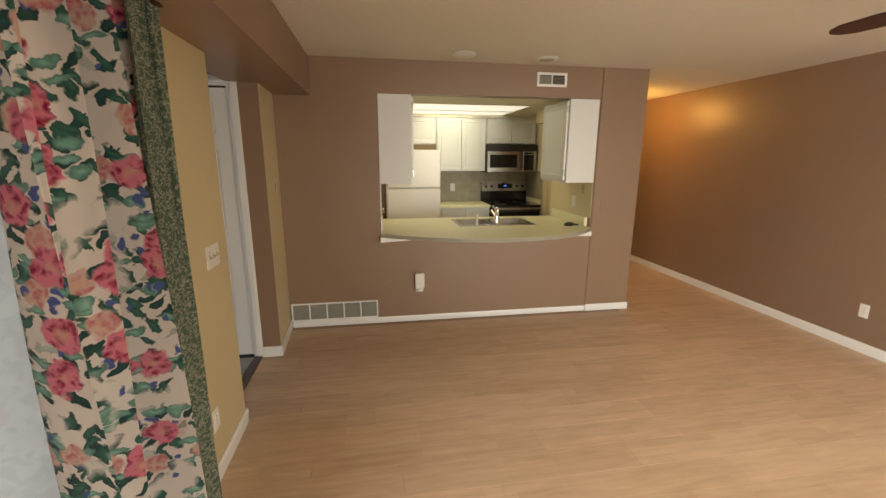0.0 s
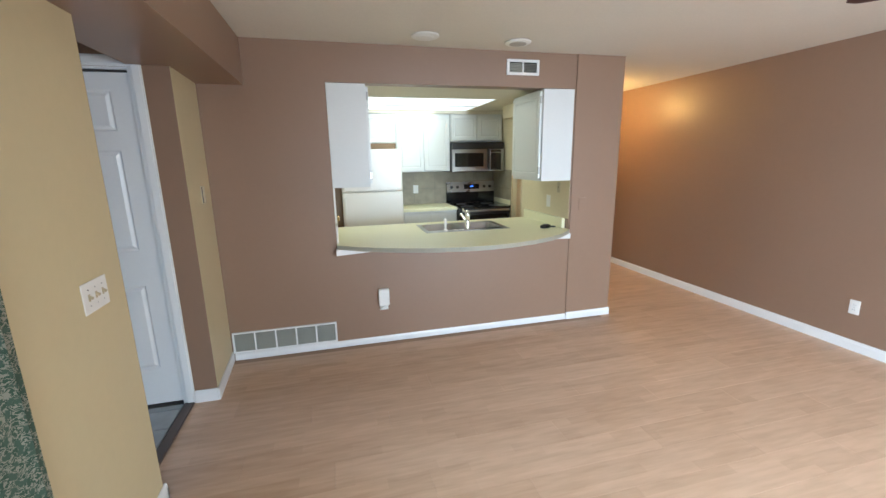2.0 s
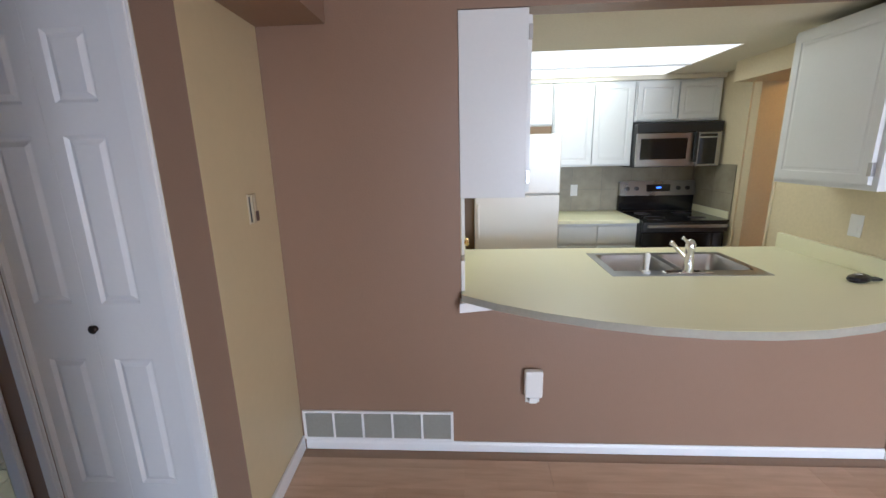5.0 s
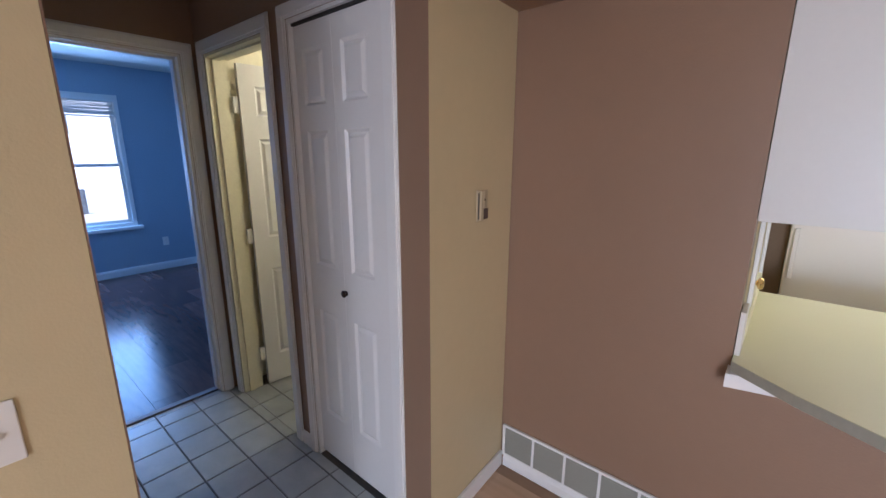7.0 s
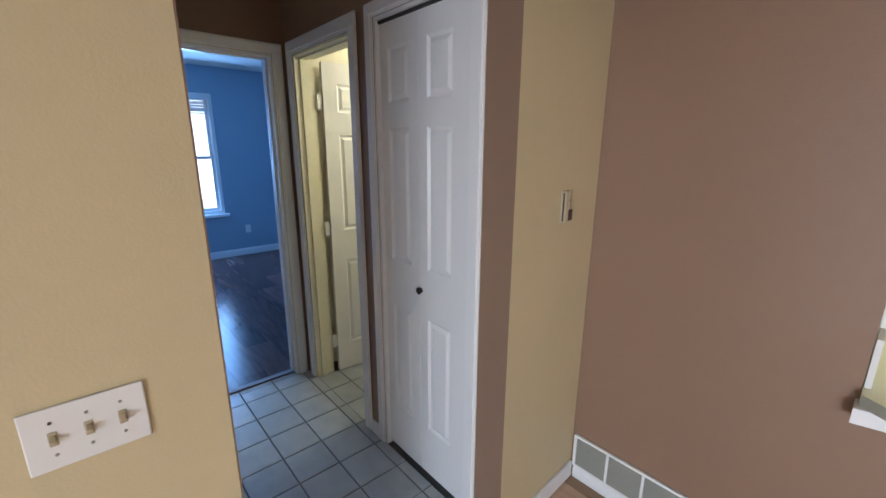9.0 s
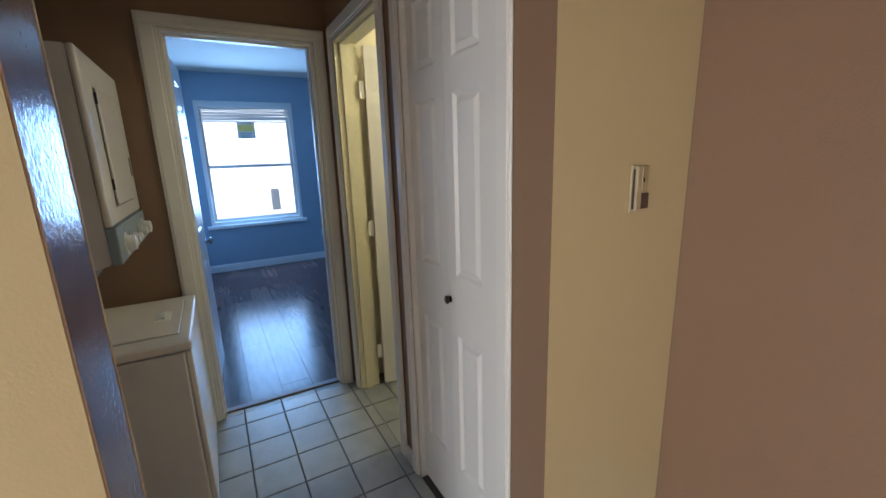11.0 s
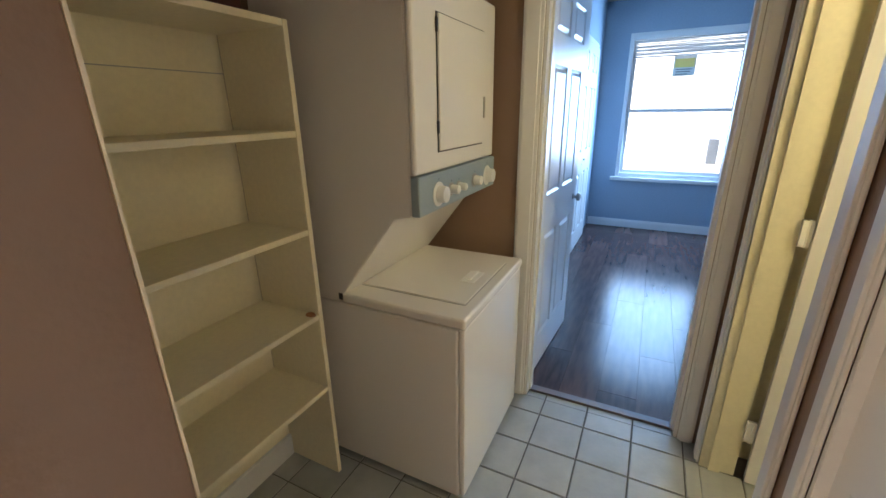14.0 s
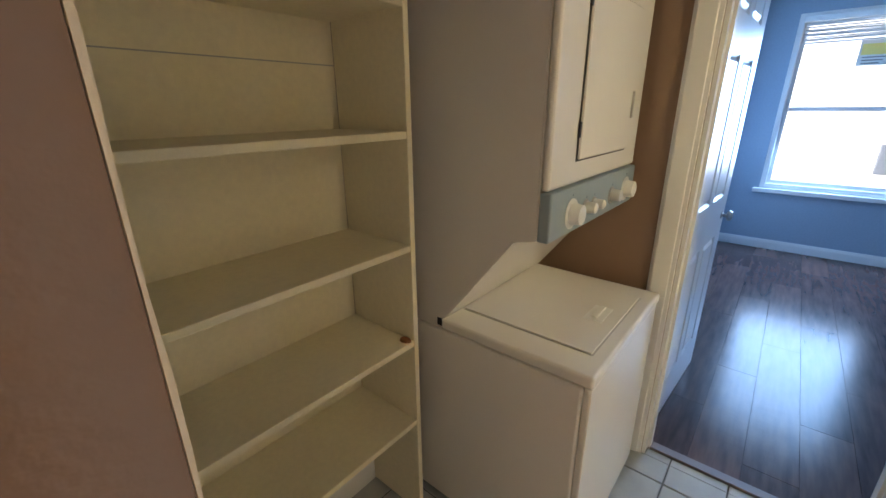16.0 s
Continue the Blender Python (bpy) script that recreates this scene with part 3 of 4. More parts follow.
# ---- curtain ----
def curtain_material(name, scroll):
    m = bpy.data.materials.new(name)
    m.use_nodes = True
    nt = m.node_tree
    L = nt.links.new
    b = nt.nodes["Principled BSDF"]
    b.inputs["Roughness"].default_value = 0.85
    b.inputs["Sheen Weight"].default_value = 0.15
    uv = nt.nodes.new("ShaderNodeUVMap")
    warp = nt.nodes.new("ShaderNodeTexNoise")
    warp.inputs["Scale"].default_value, warp.inputs["Detail"].default_value = 24, 4
    L(uv.outputs[0], warp.inputs["Vector"])
    wadd = nt.nodes.new("ShaderNodeMixRGB")
    wadd.blend_type, wadd.inputs[0].default_value = "LINEAR_LIGHT", 0.030
    L(uv.outputs[0], wadd.inputs[1]), L(warp.outputs["Color"], wadd.inputs[2])
    src = wadd.outputs[0]

    def vor(scale, feature="F1", rnd=0.85, offset=0.0, turn=0.0, squeeze=1.0):
        mp = nt.nodes.new("ShaderNodeMapping")
        mp.inputs["Rotation"].default_value, mp.inputs["Scale"].default_value = (0, 0, turn), (1, 1 / squeeze, 1)
        mp.vector_type = "TEXTURE"
        mp.inputs["Location"].default_value = (offset, offset * 0.7, 0)
        L(src, mp.inputs[0])
        v = nt.nodes.new("ShaderNodeTexVoronoi")
        v.feature, v.voronoi_dimensions = feature, "2D"
        v.inputs["Scale"].default_value, v.inputs["Randomness"].default_value = scale, rnd
        L(mp.outputs[0], v.inputs["Vector"])
        return v

    def step(value, lo, hi):
        r = nt.nodes.new("ShaderNodeMapRange")
        r.inputs[1].default_value, r.inputs[2].default_value = lo, hi
        L(value, r.inputs[0])
        return r.outputs[0]

    def mix(fac, a, c):
        n = nt.nodes.new("ShaderNodeMixRGB")
        L(fac, n.inputs[0])
        for i, v in ((1, a), (2, c)):
            if isinstance(v, tuple):
                n.inputs[i].default_value = (*v, 1)
            else:
                L(v, n.inputs[i])
        return n.outputs[0]

    def times(a, c):
        n = nt.nodes.new("ShaderNodeMath")
        n.operation = "MULTIPLY"
        L(a, n.inputs[0]), L(c, n.inputs[1])
        return n.outputs[0]

    def channel(colour, i):
        n = nt.nodes.new("ShaderNodeSeparateColor")
        L(colour, n.inputs[0])
        return n.outputs[i]

    cloth = (0.86, 0.81, 0.76)
    if scroll:
        w = nt.nodes.new("ShaderNodeTexWave")
        w.wave_type, w.rings_direction = "RINGS", "SPHERICAL"
        w.inputs["Scale"].default_value, w.inputs["Distortion"].default_value, w.inputs["Detail"].default_value, w.inputs["Detail Scale"].default_value = 22, 14, 2, 3.2
        L(src, w.inputs["Vector"])
        v = vor(34, rnd=1.0)
        col = mix(step(w.outputs["Fac"], 0.42, 0.55), (0.42, 0.42, 0.33), (0.075, 0.14, 0.095))
        col = mix(step(v.outputs["Distance"], 0.30, 0.22), col, (0.10, 0.17, 0.12))
    else:
        fa, fb, fc = vor(6.7, rnd=0.75), vor(7.6, offset=5.3), vor(24, offset=1.7)
        petals = nt.nodes.new("ShaderNodeTexVoronoi")
        petals.inputs["Scale"].default_value = 46
        L(src, petals.inputs["Vector"])
        col, near = cloth, step(fa.outputs["Distance"], 0.70, 0.56)
        for turn, off, dark in ((0.7, 3.1, (0.015, 0.06, 0.055)), (-0.8, 8.7, (0.03, 0.11, 0.085)), (0.1, 6.1, (0.14, 0.30, 0.25))):
            leaf = vor(12.5, offset=off, turn=turn, squeeze=2.6)
            fac = times(times(step(leaf.outputs["Distance"], 0.42, 0.34), step(channel(leaf.outputs["Color"], 0), 0.50, 0.52)), near)
            col = mix(fac, col, mix(step(leaf.outputs["Distance"], 0.0, 0.34), tuple(2.2 * c for c in dark), dark))
        col = mix(times(step(fc.outputs["Distance"], 0.28, 0.20), step(channel(fc.outputs["Color"], 2), 0.86, 0.88)), col, (0.10, 0.15, 0.42))
        rose = mix(step(petals.outputs["Distance"], 0.15, 0.62), (0.34, 0.006, 0.05), (0.80, 0.26, 0.36))
        rose = mix(step(fa.outputs["Distance"], 0.14, 0.02), rose, (0.75, 0.42, 0.34))
        pink = mix(step(petals.outputs["Distance"], 0.2, 0.7), (0.66, 0.22, 0.25), (0.76, 0.56, 0.46))
        col = mix(times(step(fb.outputs["Distance"], 0.29, 0.23), step(channel(fb.outputs["Color"], 1), 0.62, 0.64)), col, pink)
        col = mix(times(step(fa.outputs["Distance"], 0.33, 0.28), step(channel(fa.outputs["Color"], 0), 0.30, 0.32)), col, rose)
    L(col, b.inputs["Base Color"])
    fine = nt.nodes.new("ShaderNodeTexNoise")
    fine.inputs["Scale"].default_value = 900
    L(uv.outputs[0], fine.inputs["Vector"])
    bp = nt.nodes.new("ShaderNodeBump")
    bp.inputs["Strength"].default_value, bp.inputs["Distance"].default_value = 0.2, 0.001
    L(fine.outputs["Fac"], bp.inputs["Height"]), L(bp.outputs[0], b.inputs["Normal"])
    return m


def cloth_sheet(y0, y1, z0, z1, x, folds, amp, u0, phase, ny=110, nz=24):
    bm = bmesh.new()
    uvl = bm.loops.layers.uv.new("UVMap")
    grid, us = [], []
    for j in range(nz + 1):
        f = j / nz
        row, u, prev = [], u0, None
        for i in range(ny + 1):
            g = i / ny
            ph = 2 * math.pi * folds * g + phase + 0.5 * math.sin(3 * f + g * 4)
            a = amp * (0.75 + 0.35 * (1 - f)) * (1 + 0.3 * math.sin(7 * g + 2))
            p = (x + a * math.sin(ph) + 0.25 * a * math.sin(2.3 * ph + f * 2), y0 + (y1 - y0) * g + 0.018 * math.cos(ph) + 0.010 * math.sin(5 * f + 9 * g) + (1 - f) * 0.03 * (g - 0.3), z0 + (z1 - z0) * f)
            if prev:
                u += math.hypot(p[0] - prev[0], p[1] - prev[1])
            prev = p
            row.append((bm.verts.new(p), u))
        grid.append(row)
    for j in range(nz):
        for i in range(ny):
            q = [grid[j][i], grid[j][i + 1], grid[j + 1][i + 1], grid[j + 1][i]]
            face = bm.faces.new([v for v, _ in q])
            for lp, (v, u) in zip(face.loops, q):
                lp[uvl].uv = (u, v.co.z)
    bmesh.ops.solidify(bm, geom=bm.faces[:], thickness=0.002)
    return bm


curtain = thing("floral_curtain", -0.92, 3.85, 0.04, "cream curtain with red roses, hanging in folds by the patio door", "curtain")
part("drape", cloth_sheet(3.55, 3.985, 0.04, 2.06, -0.93, 3.0, 0.078, 0.0, 0.4, 190), curtain_material("rose_print_cloth", False), curtain, "rose-printed cloth", True)
part("border", cloth_sheet(3.945, 4.11, 0.04, 2.06, -0.850, 1.5, 0.018, 0.0, 2.6, 30), curtain_material("green_scroll_cloth", True), curtain, "green scrollwork border", True)
rod = thing("curtain_rod", -0.915, 2.4, 2.075, "dark metal curtain rod with a leafy finial above the patio door", "curtain rod")
part("pole", lathe([(0.011, 0), (0.011, 3.5)], pose(-0.915, 4.13, 2.078, 90, 0, 0), 16), BRONZE, rod, smooth=True)
part("finial", lathe([(0.012, 0), (0.02, 0.008), (0.012, 0.016), (0.03, 0.035), (0.036, 0.055), (0.024, 0.08), (0.006, 0.105)], pose(-0.915, 4.13, 2.078, -90, 0, 0), 12), BRONZE, rod, "cast leaf-shaped finial")
for k in range(6):
    lf = lathe([(0.002, 0), (0.011, 0.02), (0.008, 0.045), (0.001, 0.06)], pose(-0.915, 4.145, 2.078, -90, 0, 0) @ pose(0, 0, 0, 0, 0, 60 * k) @ pose(0.02, 0, 0.0, 0, 30, 0), 6)
    part("leaf", lf, BRONZE, rod)
for y in (0.9, 4.06):
    part("bracket", join(box(LX + 0.002, y - 0.012, 2.03, -0.990, y + 0.012, 2.11), box(-0.990, y - 0.005, 2.062, -0.915, y + 0.005, 2.068)), BRONZE, rod)


# ---- plates, vents and small fittings ----
def plate(name, m, w, h, label, category, material=PLASTIC):
    """A wall plate at m: x along the wall, z up, its face looks along -y."""
    t = tagged(new(name), label, category)
    t.matrix_basis = m
    bm = box(-w / 2, -0.006, -h / 2, w / 2, -0.0012, h / 2, 0.0025)
    bm.transform(m)
    part("cover", bm, material, t)
    return t


def piece(name, bm, material, t, label=""):
    bm.transform(t.matrix_basis)
    return part(name, bm, material, t, label)


SLOT = mat("outlet_slot", (0.05, 0.045, 0.04), 0.6)
IVORY = mat("ivory_plastic", (0.46, 0.39, 0.245), 0.4)


def outlet(name, m, label):
    t = plate(name, m, 0.072, 0.116, label, "power outlet")
    for z in (-0.02, 0.02):
        piece("socket", box(-0.016, -0.0075, z - 0.014, 0.016, -0.0058, z + 0.014, 0.003), PLASTIC, t)
        for x in (-0.0065, 0.0065):
            piece("slot", box(x - 0.0012, -0.0082, z - 0.005, x + 0.0012, -0.0076, z + 0.004), SLOT, t)
    piece("screw", lathe([(0.003, -0.001), (0.003, 0.001)], pose(0, -0.0068, 0, 90), 8), STEEL, t)
    return t


EAST, WESTF, SOUTH = (0, 0, 90), (0, 0, -90), (0, 0, 0)
sw = plate("light_switch", pose(LX, 4.802, 1.110, *EAST), 0.165, 0.114, "white triple light switch plate with one screw missing", "light switch")
for x in (-0.046, 0, 0.046):
    piece("toggle_slot", box(x - 0.006, -0.0072, -0.013, x + 0.006, -0.0058, 0.013, 0.001), IVORY, sw)
    tg = box(-0.0045, -0.014, -0.005, 0.0045, 0, 0.005, 0.0015)
    tg.transform(pose(x, -0.006, 0.004, 28))
    piece("toggle", tg, IVORY, sw, "ivory toggle")
    for z in (-0.03, 0.03):
        piece("screw", lathe([(0.0028, -0.001), (0.0028, 0.0008)], pose(x, -0.0066, z, 90), 8), STEEL if x > -0.04 or z < 0 else SLOT, sw)
outlet("power_outlet", pose(RX, 5.235, 0.355, *WESTF), "white double power outlet low on the brown wall")
outlet("power_outlet", pose(LX, 4.596, 0.312, *EAST), "white double power outlet low on the cream wall")
outlet("power_outlet", pose(BX, 6.62, 0.385, *EAST), "white power outlet low on the blue bedroom wall")
plate("blank_plate", pose(LX, 4.345, 1.108, *EAST), 0.072, 0.125, "blank white wall plate beside the curtain", "wall plate")
plate("painted_plate", pose(2.09, K - 0.012, 1.14), 0.075, 0.115, "blank wall plate painted over in brown", "wall plate", BROWN)
kp = plate("kitchen_switch", pose(1.962, 6.86, 1.135, *WESTF), 0.078, 0.12, "ivory light switch plate above the counter", "light switch", PLASTIC)
piece("rocker", box(-0.017, -0.0085, -0.034, 0.017, -0.0058, 0.034, 0.001), PLASTIC, kp)
kp = plate("small_plate", pose(1.962, 6.67, 1.285, *WESTF), 0.05, 0.10, "small tan wall plate below the cabinet", "wall plate", IVORY)
piece("button", lathe([(0.006, -0.001), (0.006, 0.004)], pose(0, -0.006, 0, 90), 12), BRONZE, kp)
kp = plate("kitchen_outlet", pose(0.98, KN - 0.012, 1.15), 0.072, 0.116, "white power outlet on the slate tiles", "power outlet")

THERM = mat("aged_white_plastic", (0.52, 0.45, 0.30), 0.4)
th = tagged(new("thermostat"), "old beige two-part wall thermostat with a dark lower dial", "thermostat")
th.matrix_basis = pose(-1.0328, 6.226, 1.364, 0, 0, 92.9)
piece("body", box(-0.034, -0.021, -0.058, -0.012, -0.0012, 0.060, 0.003), IVORY, th)
piece("flange", box(-0.0385, -0.007, -0.062, -0.0342, -0.0012, 0.062, 0.001), THERM, th, "worn cream flange")
piece("slot", box(-0.0352, -0.0135, -0.053, -0.0339, -0.0078, 0.052), SLOT, th)
piece("front_edge", box(-0.0146, -0.0225, -0.010, -0.0122, -0.0205, 0.056, 0.0005), THERM, th)
piece("back_plate", box(-0.0118, -0.006, -0.058, 0.038, -0.0012, 0.060, 0.002), IVORY, th)
piece("dial", lathe([(0.006, 0), (0.006, 0.004)], pose(0.010, -0.006, 0.022, 90), 12), BRONZE, th)
piece("lower_panel", box(-0.004, -0.012, -0.056, 0.035, -0.0062, -0.014, 0.001), mat("brown_plastic", (0.10, 0.06, 0.045), 0.4), th)

pi = thing("plug_in_freshener", 0.19, K, 0.41, "white plug-in unit on a low wall outlet", "air freshener")
part("outlet_plate", box(0.158, K - 0.007, 0.30, 0.230, K - 0.0012, 0.43, 0.002), PLASTIC, pi)
part("body", box(0.148, K - 0.045, 0.345, 0.240, K - 0.0072, 0.495, 0.010), PLASTIC, pi)
part("nozzle", box(0.173, K - 0.040, 0.313, 0.213, K - 0.0074, 0.3445, 0.004), PLASTIC, pi)


# Vent slats are a greyer tone than their white frame.
SLATG = mat("grey_vent_slat", (0.36, 0.36, 0.31), 0.5)


def grille(name, x0, x1, z0, z1, y, cells, label, slat=0.009, rim=0.014, dark=DARKGAP, angle=35, mid=0.012):
    g = thing(name, (x0 + x1) / 2, y, z0, label, "air vent")
    # By default a near-black backing, painting the shade behind the slats.
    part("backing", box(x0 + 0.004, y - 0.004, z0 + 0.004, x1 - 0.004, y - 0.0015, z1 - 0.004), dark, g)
    part("frame", join(box(x0, y - 0.014, z0, x1, y - 0.0015, z0 + rim, 0.002, 1), box(x0, y - 0.014, z1 - rim, x1, y - 0.0015, z1, 0.002, 1),
                       box(x0, y - 0.014, z0 + rim, x0 + rim, y - 0.0015, z1 - rim), box(x1 - rim, y - 0.014, z0 + rim, x1, y - 0.0015, z1 - rim)), TRIM, g)
    w = (x1 - x0 - 2 * rim - (cells - 1) * mid) / cells
    for c in range(cells):
        a = x0 + rim + c * (w + mid)
        if c:
            part("divider", box(a - mid, y - 0.012, z0 + rim, a, y - 0.0045, z1 - rim), TRIM, g)
        n = int((z1 - z0 - 2 * rim) / slat)
        for i in range(n):
            s = box(0, -0.0042, -0.0007, w, 0.0042, 0.0007)
            s.transform(pose(a, y - 0.0085, z0 + rim + slat * (i + 0.5), angle if name != "supply_vent" or c else -50))
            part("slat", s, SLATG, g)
    return g


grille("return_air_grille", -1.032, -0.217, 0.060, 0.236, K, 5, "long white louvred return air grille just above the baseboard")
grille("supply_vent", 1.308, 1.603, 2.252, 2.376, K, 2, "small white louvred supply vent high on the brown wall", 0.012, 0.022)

GREYP = mat("grey_plastic", (0.42, 0.40, 0.36), 0.5)
for x, y, nm, lab in ((0.55, 6.17, "smoke_detector", "round off-white smoke detector on the ceiling"), (1.28, 6.20, "ceiling_speaker", "round white ceiling fitting with a grey centre")):
    d = thing(nm, x, y, H, lab, nm.replace("_", " "))
    part("base", lathe([(0.085, 0), (0.10, -0.004), (0.10, -0.012), (0.088, -0.018), (0.07, -0.018)], pose(x, y, H - 0.0005), 32), PLASTIC, d, smooth=True)
    part("centre", lathe([(0.069, -0.010), (0.064, -0.022), (0.030, -0.027), (0.008, -0.028)], pose(x, y, H), 24), PLASTIC if nm[0] == "s" else GREYP, d, smooth=True)

# ---- ceiling fan ----
fan = thing("ceiling_fan", 2.23, 3.98, 2.25, "ceiling fan with dark wooden blades, at rest", "ceiling fan")
part("downrod", lathe([(0.06, 0.0), (0.06, -0.03), (0.014, -0.05), (0.014, -0.12)], pose(2.23, 3.98, H - 0.001), 20), BRONZE, fan, smooth=True)
part("motor", lathe([(0.03, 0.08), (0.09, 0.06), (0.11, 0.02), (0.10, -0.03), (0.05, -0.05)], pose(2.23, 3.98, 2.26), 28), BRONZE, fan, smooth=True)
for k in range(4):
    m = pose(2.23, 3.98, 2.255, 0, 0, 92 + 90 * k)
    outline = [(0.16, -0.05), (0.40, -0.068), (0.56, -0.060), (0.62, -0.035), (0.645, 0.0), (0.62, 0.035), (0.56, 0.060), (0.40, 0.068), (0.16, 0.05)]
    b = prism(outline, -0.004, 0.004, "z", 0.002)
    b.transform(m @ pose(0, 0, 0, 12))
    part("blade", b, FANW, fan)
    arm = box(0.09, -0.02, -0.008, 0.20, 0.02, -0.0045, 0.001)
    arm.transform(m)
    part("blade_arm", arm, BRONZE, fan)

# ---- laundry ----
washer = thing("washing_machine", -2.40, 4.75, 0, "white top-loading washing machine under a stacked dryer", "washing machine")
part("cabinet", box(-2.738, 4.34, 0.02, -2.084, 5.048, 0.757, 0.008), ENAMEL, washer, "white enamel cabinet")
part("front_panel", box(-2.736, 5.049, 0.03, -2.088, 5.071, 0.758, 0.006), ENAMEL, washer)
part("top", box(-2.741, 4.566, 0.762, -2.080, 5.076, 0.800, 0.010, 3), ENAMEL, washer, "white enamel top")
part("lid_gap", box(-2.645, 4.586, 0.7999, -2.180, 5.034, 0.8008), GREYP, washer)
part("lid", box(-2.641, 4.588, 0.8009, -2.184, 5.030, 0.8065, 0.003), ENAMEL, washer)
part("lid_handle", join(box(-2.480, 4.93, 0.8066, -2.365, 4.99, 0.8095, 0.001), box(-2.470, 4.952, 0.8096, -2.380, 4.97, 0.818, 0.003)), PLASTIC, washer, "white moulded lid handle")
part("rear_gap", box(-2.735, 4.546, 0.770, -2.0865, 4.565, 0.797), BLACKP, washer)
for x in (-2.70, -2.12):
    for y in (4.40, 5.00):
        part("foot", lathe([(0.018, 0), (0.018, 0.02)], pose(x, y, 0.0), 12), BLACKP, washer)
dryer = thing("stacked_dryer", -2.41, 4.5, 0.8, "white dryer stacked over the washing machine, its door shut", "clothes dryer")
side = [(4.28, 0.7585), (4.545, 0.7585), (4.8170, 1.112), (4.8840, 1.127), (4.8840, 1.845), (4.28, 1.845)]
part("cabinet", prism(side, -2.765, -2.088, "x", 0.004), ENAMEL, dryer, "beige-white enamel cabinet")
part("front_panel", box(-2.767, 4.8855, 1.258, -2.086, 4.9090, 1.847, 0.010, 3), ENAMEL, dryer)
part("door_gap", box(-2.634, 4.9091, 1.318, -2.232, 4.9096, 1.737), SLOT, dryer)
part("door", box(-2.630, 4.9097, 1.323, -2.237, 4.9190, 1.733, 0.005), ENAMEL, dryer)
part("door_grip", box(-2.625, 4.9192, 1.42, -2.615, 4.9260, 1.50, 0.002), GREYP, dryer)
for z in (1.40, 1.70):
    part("hinge", box(-2.236, 4.9110, z - 0.02, -2.226, 4.9170, z + 0.02, 0.001), BLACKP, dryer)
part("control_panel", box(-2.767, 4.8855, 1.127, -2.086, 4.9180, 1.255, 0.005), PANELG, dryer, "blue-grey control panel")
for x, r in ((-2.218, 0.030), (-2.317, 0.017), (-2.380, 0.015), (-2.535, 0.020), (-2.675, 0.030)):
    part("dial_ring", lathe([(r * 1.4, 0), (r * 1.4, 0.002)], pose(x + 0.002, 4.9182, 1.182, -90), 28), GREYP if r < 0.03 else PLASTIC, dryer)
    part("knob", lathe([(r * 0.95, 0.002), (r, 0.004), (r * 0.9, 0.030), (r * 0.5, 0.034)], pose(x, 4.9185, 1.182, -90), 24), PLASTIC, dryer, "white round knob", True)
    part("tick", box(x - 0.001, 4.9182, 1.182 + r * 1.6, x + 0.001, 4.9188, 1.182 + r * 1.6 + 0.006), BLACKP, dryer)

shelves = thing("shelf_unit", -1.6, 4.3, 0, "empty cream-painted wooden shelf unit in the laundry recess", "shelf unit")
part("side", box(-2.003, 4.242, 0.0, -1.984, 4.536, 1.712, 0.002), SHELFP, shelves)
part("side", box(-1.262, 4.242, 0.0, -1.243, 4.536, 1.712, 0.002), SHELFP, shelves)
part("back", box(-1.9845, 4.226, 0.33, -1.2615, 4.2405, 1.70), SHELFP, shelves)
for z in (0.437, 0.750, 1.073, 1.397, 1.712):
    part("shelf", box(-1.9835, 4.2415, z - 0.020, -1.2625, 4.535, z, 0.002), SHELFP, shelves)
part("lower_back", box(-1.9838, 4.250, 0.0, -1.2622, 4.2675, 0.4165), SHELFP, shelves)
part("kick_board", box(-1.983, 4.268, 0.0, -1.263, 4.284, 0.105, 0.003), TRIM, shelves, "white kick board")
part("rear_seam", box(-1.9830, 4.2406, 1.575, -1.2630, 4.2420, 1.578), GREYP, shelves)
knot = thing("paint_chip", -1.95, 4.45, 0.75, "brown chip of bare wood at the front corner of a shelf", "wood chip")
part("chip", lathe([(0.016, 0), (0.012, 0.007), (0.004, 0.011)], pose(-1.968, 4.512, 0.7505) @ Matrix.Diagonal((1.0, 1.4, 1, 1)), 9), mat("bare_wood", (0.30, 0.125, 0.045), 0.7), knot)
tray = thing("dark_red_box", -1.8, 4.3, 1.75, "dark red flat box lying on top of the shelf unit", "box")
part("box_body", box(-1.93, 4.255, 1.713, -1.66, 4.44, 1.765, 0.004), mat("dark_red_card", (0.10, 0.022, 0.018), 0.6), tray)
part("box_lid", box(-1.934, 4.251, 1.766, -1.656, 4.444, 1.79, 0.004), bpy.data.materials["dark_red_card"], tray)

# ---- kitchen: the sink side ----
front = [(-0.164, 6.455), (-0.164, 6.430), (0.00, 6.31), (0.19, 6.205), (0.38, 6.125), (0.58, 6.065), (0.80, 6.028), (1.00, 6.02), (1.20, 6.04), (1.42, 6.095), (1.63, 6.185), (1.80, 6.30), (1.961, 6.45)]
SX0, SX1, SY0, SY1 = 0.655, 1.455, 6.72, 7.185


def counter_slab(z0, z1):
    pieces = [prism(front + [(1.961, SY0), (-0.164, SY0)], z0, z1, "z"), box(-0.164, SY0, z0, SX0, SY1, z1), box(SX1, SY0, z0, 1.961, SY1, z1), box(-0.164, SY1, z0, 1.961, 7.36, z1)]
    bm = join(*pieces)
    bmesh.ops.remove_doubles(bm, verts=bm.verts, dist=1e-5)
    return bm


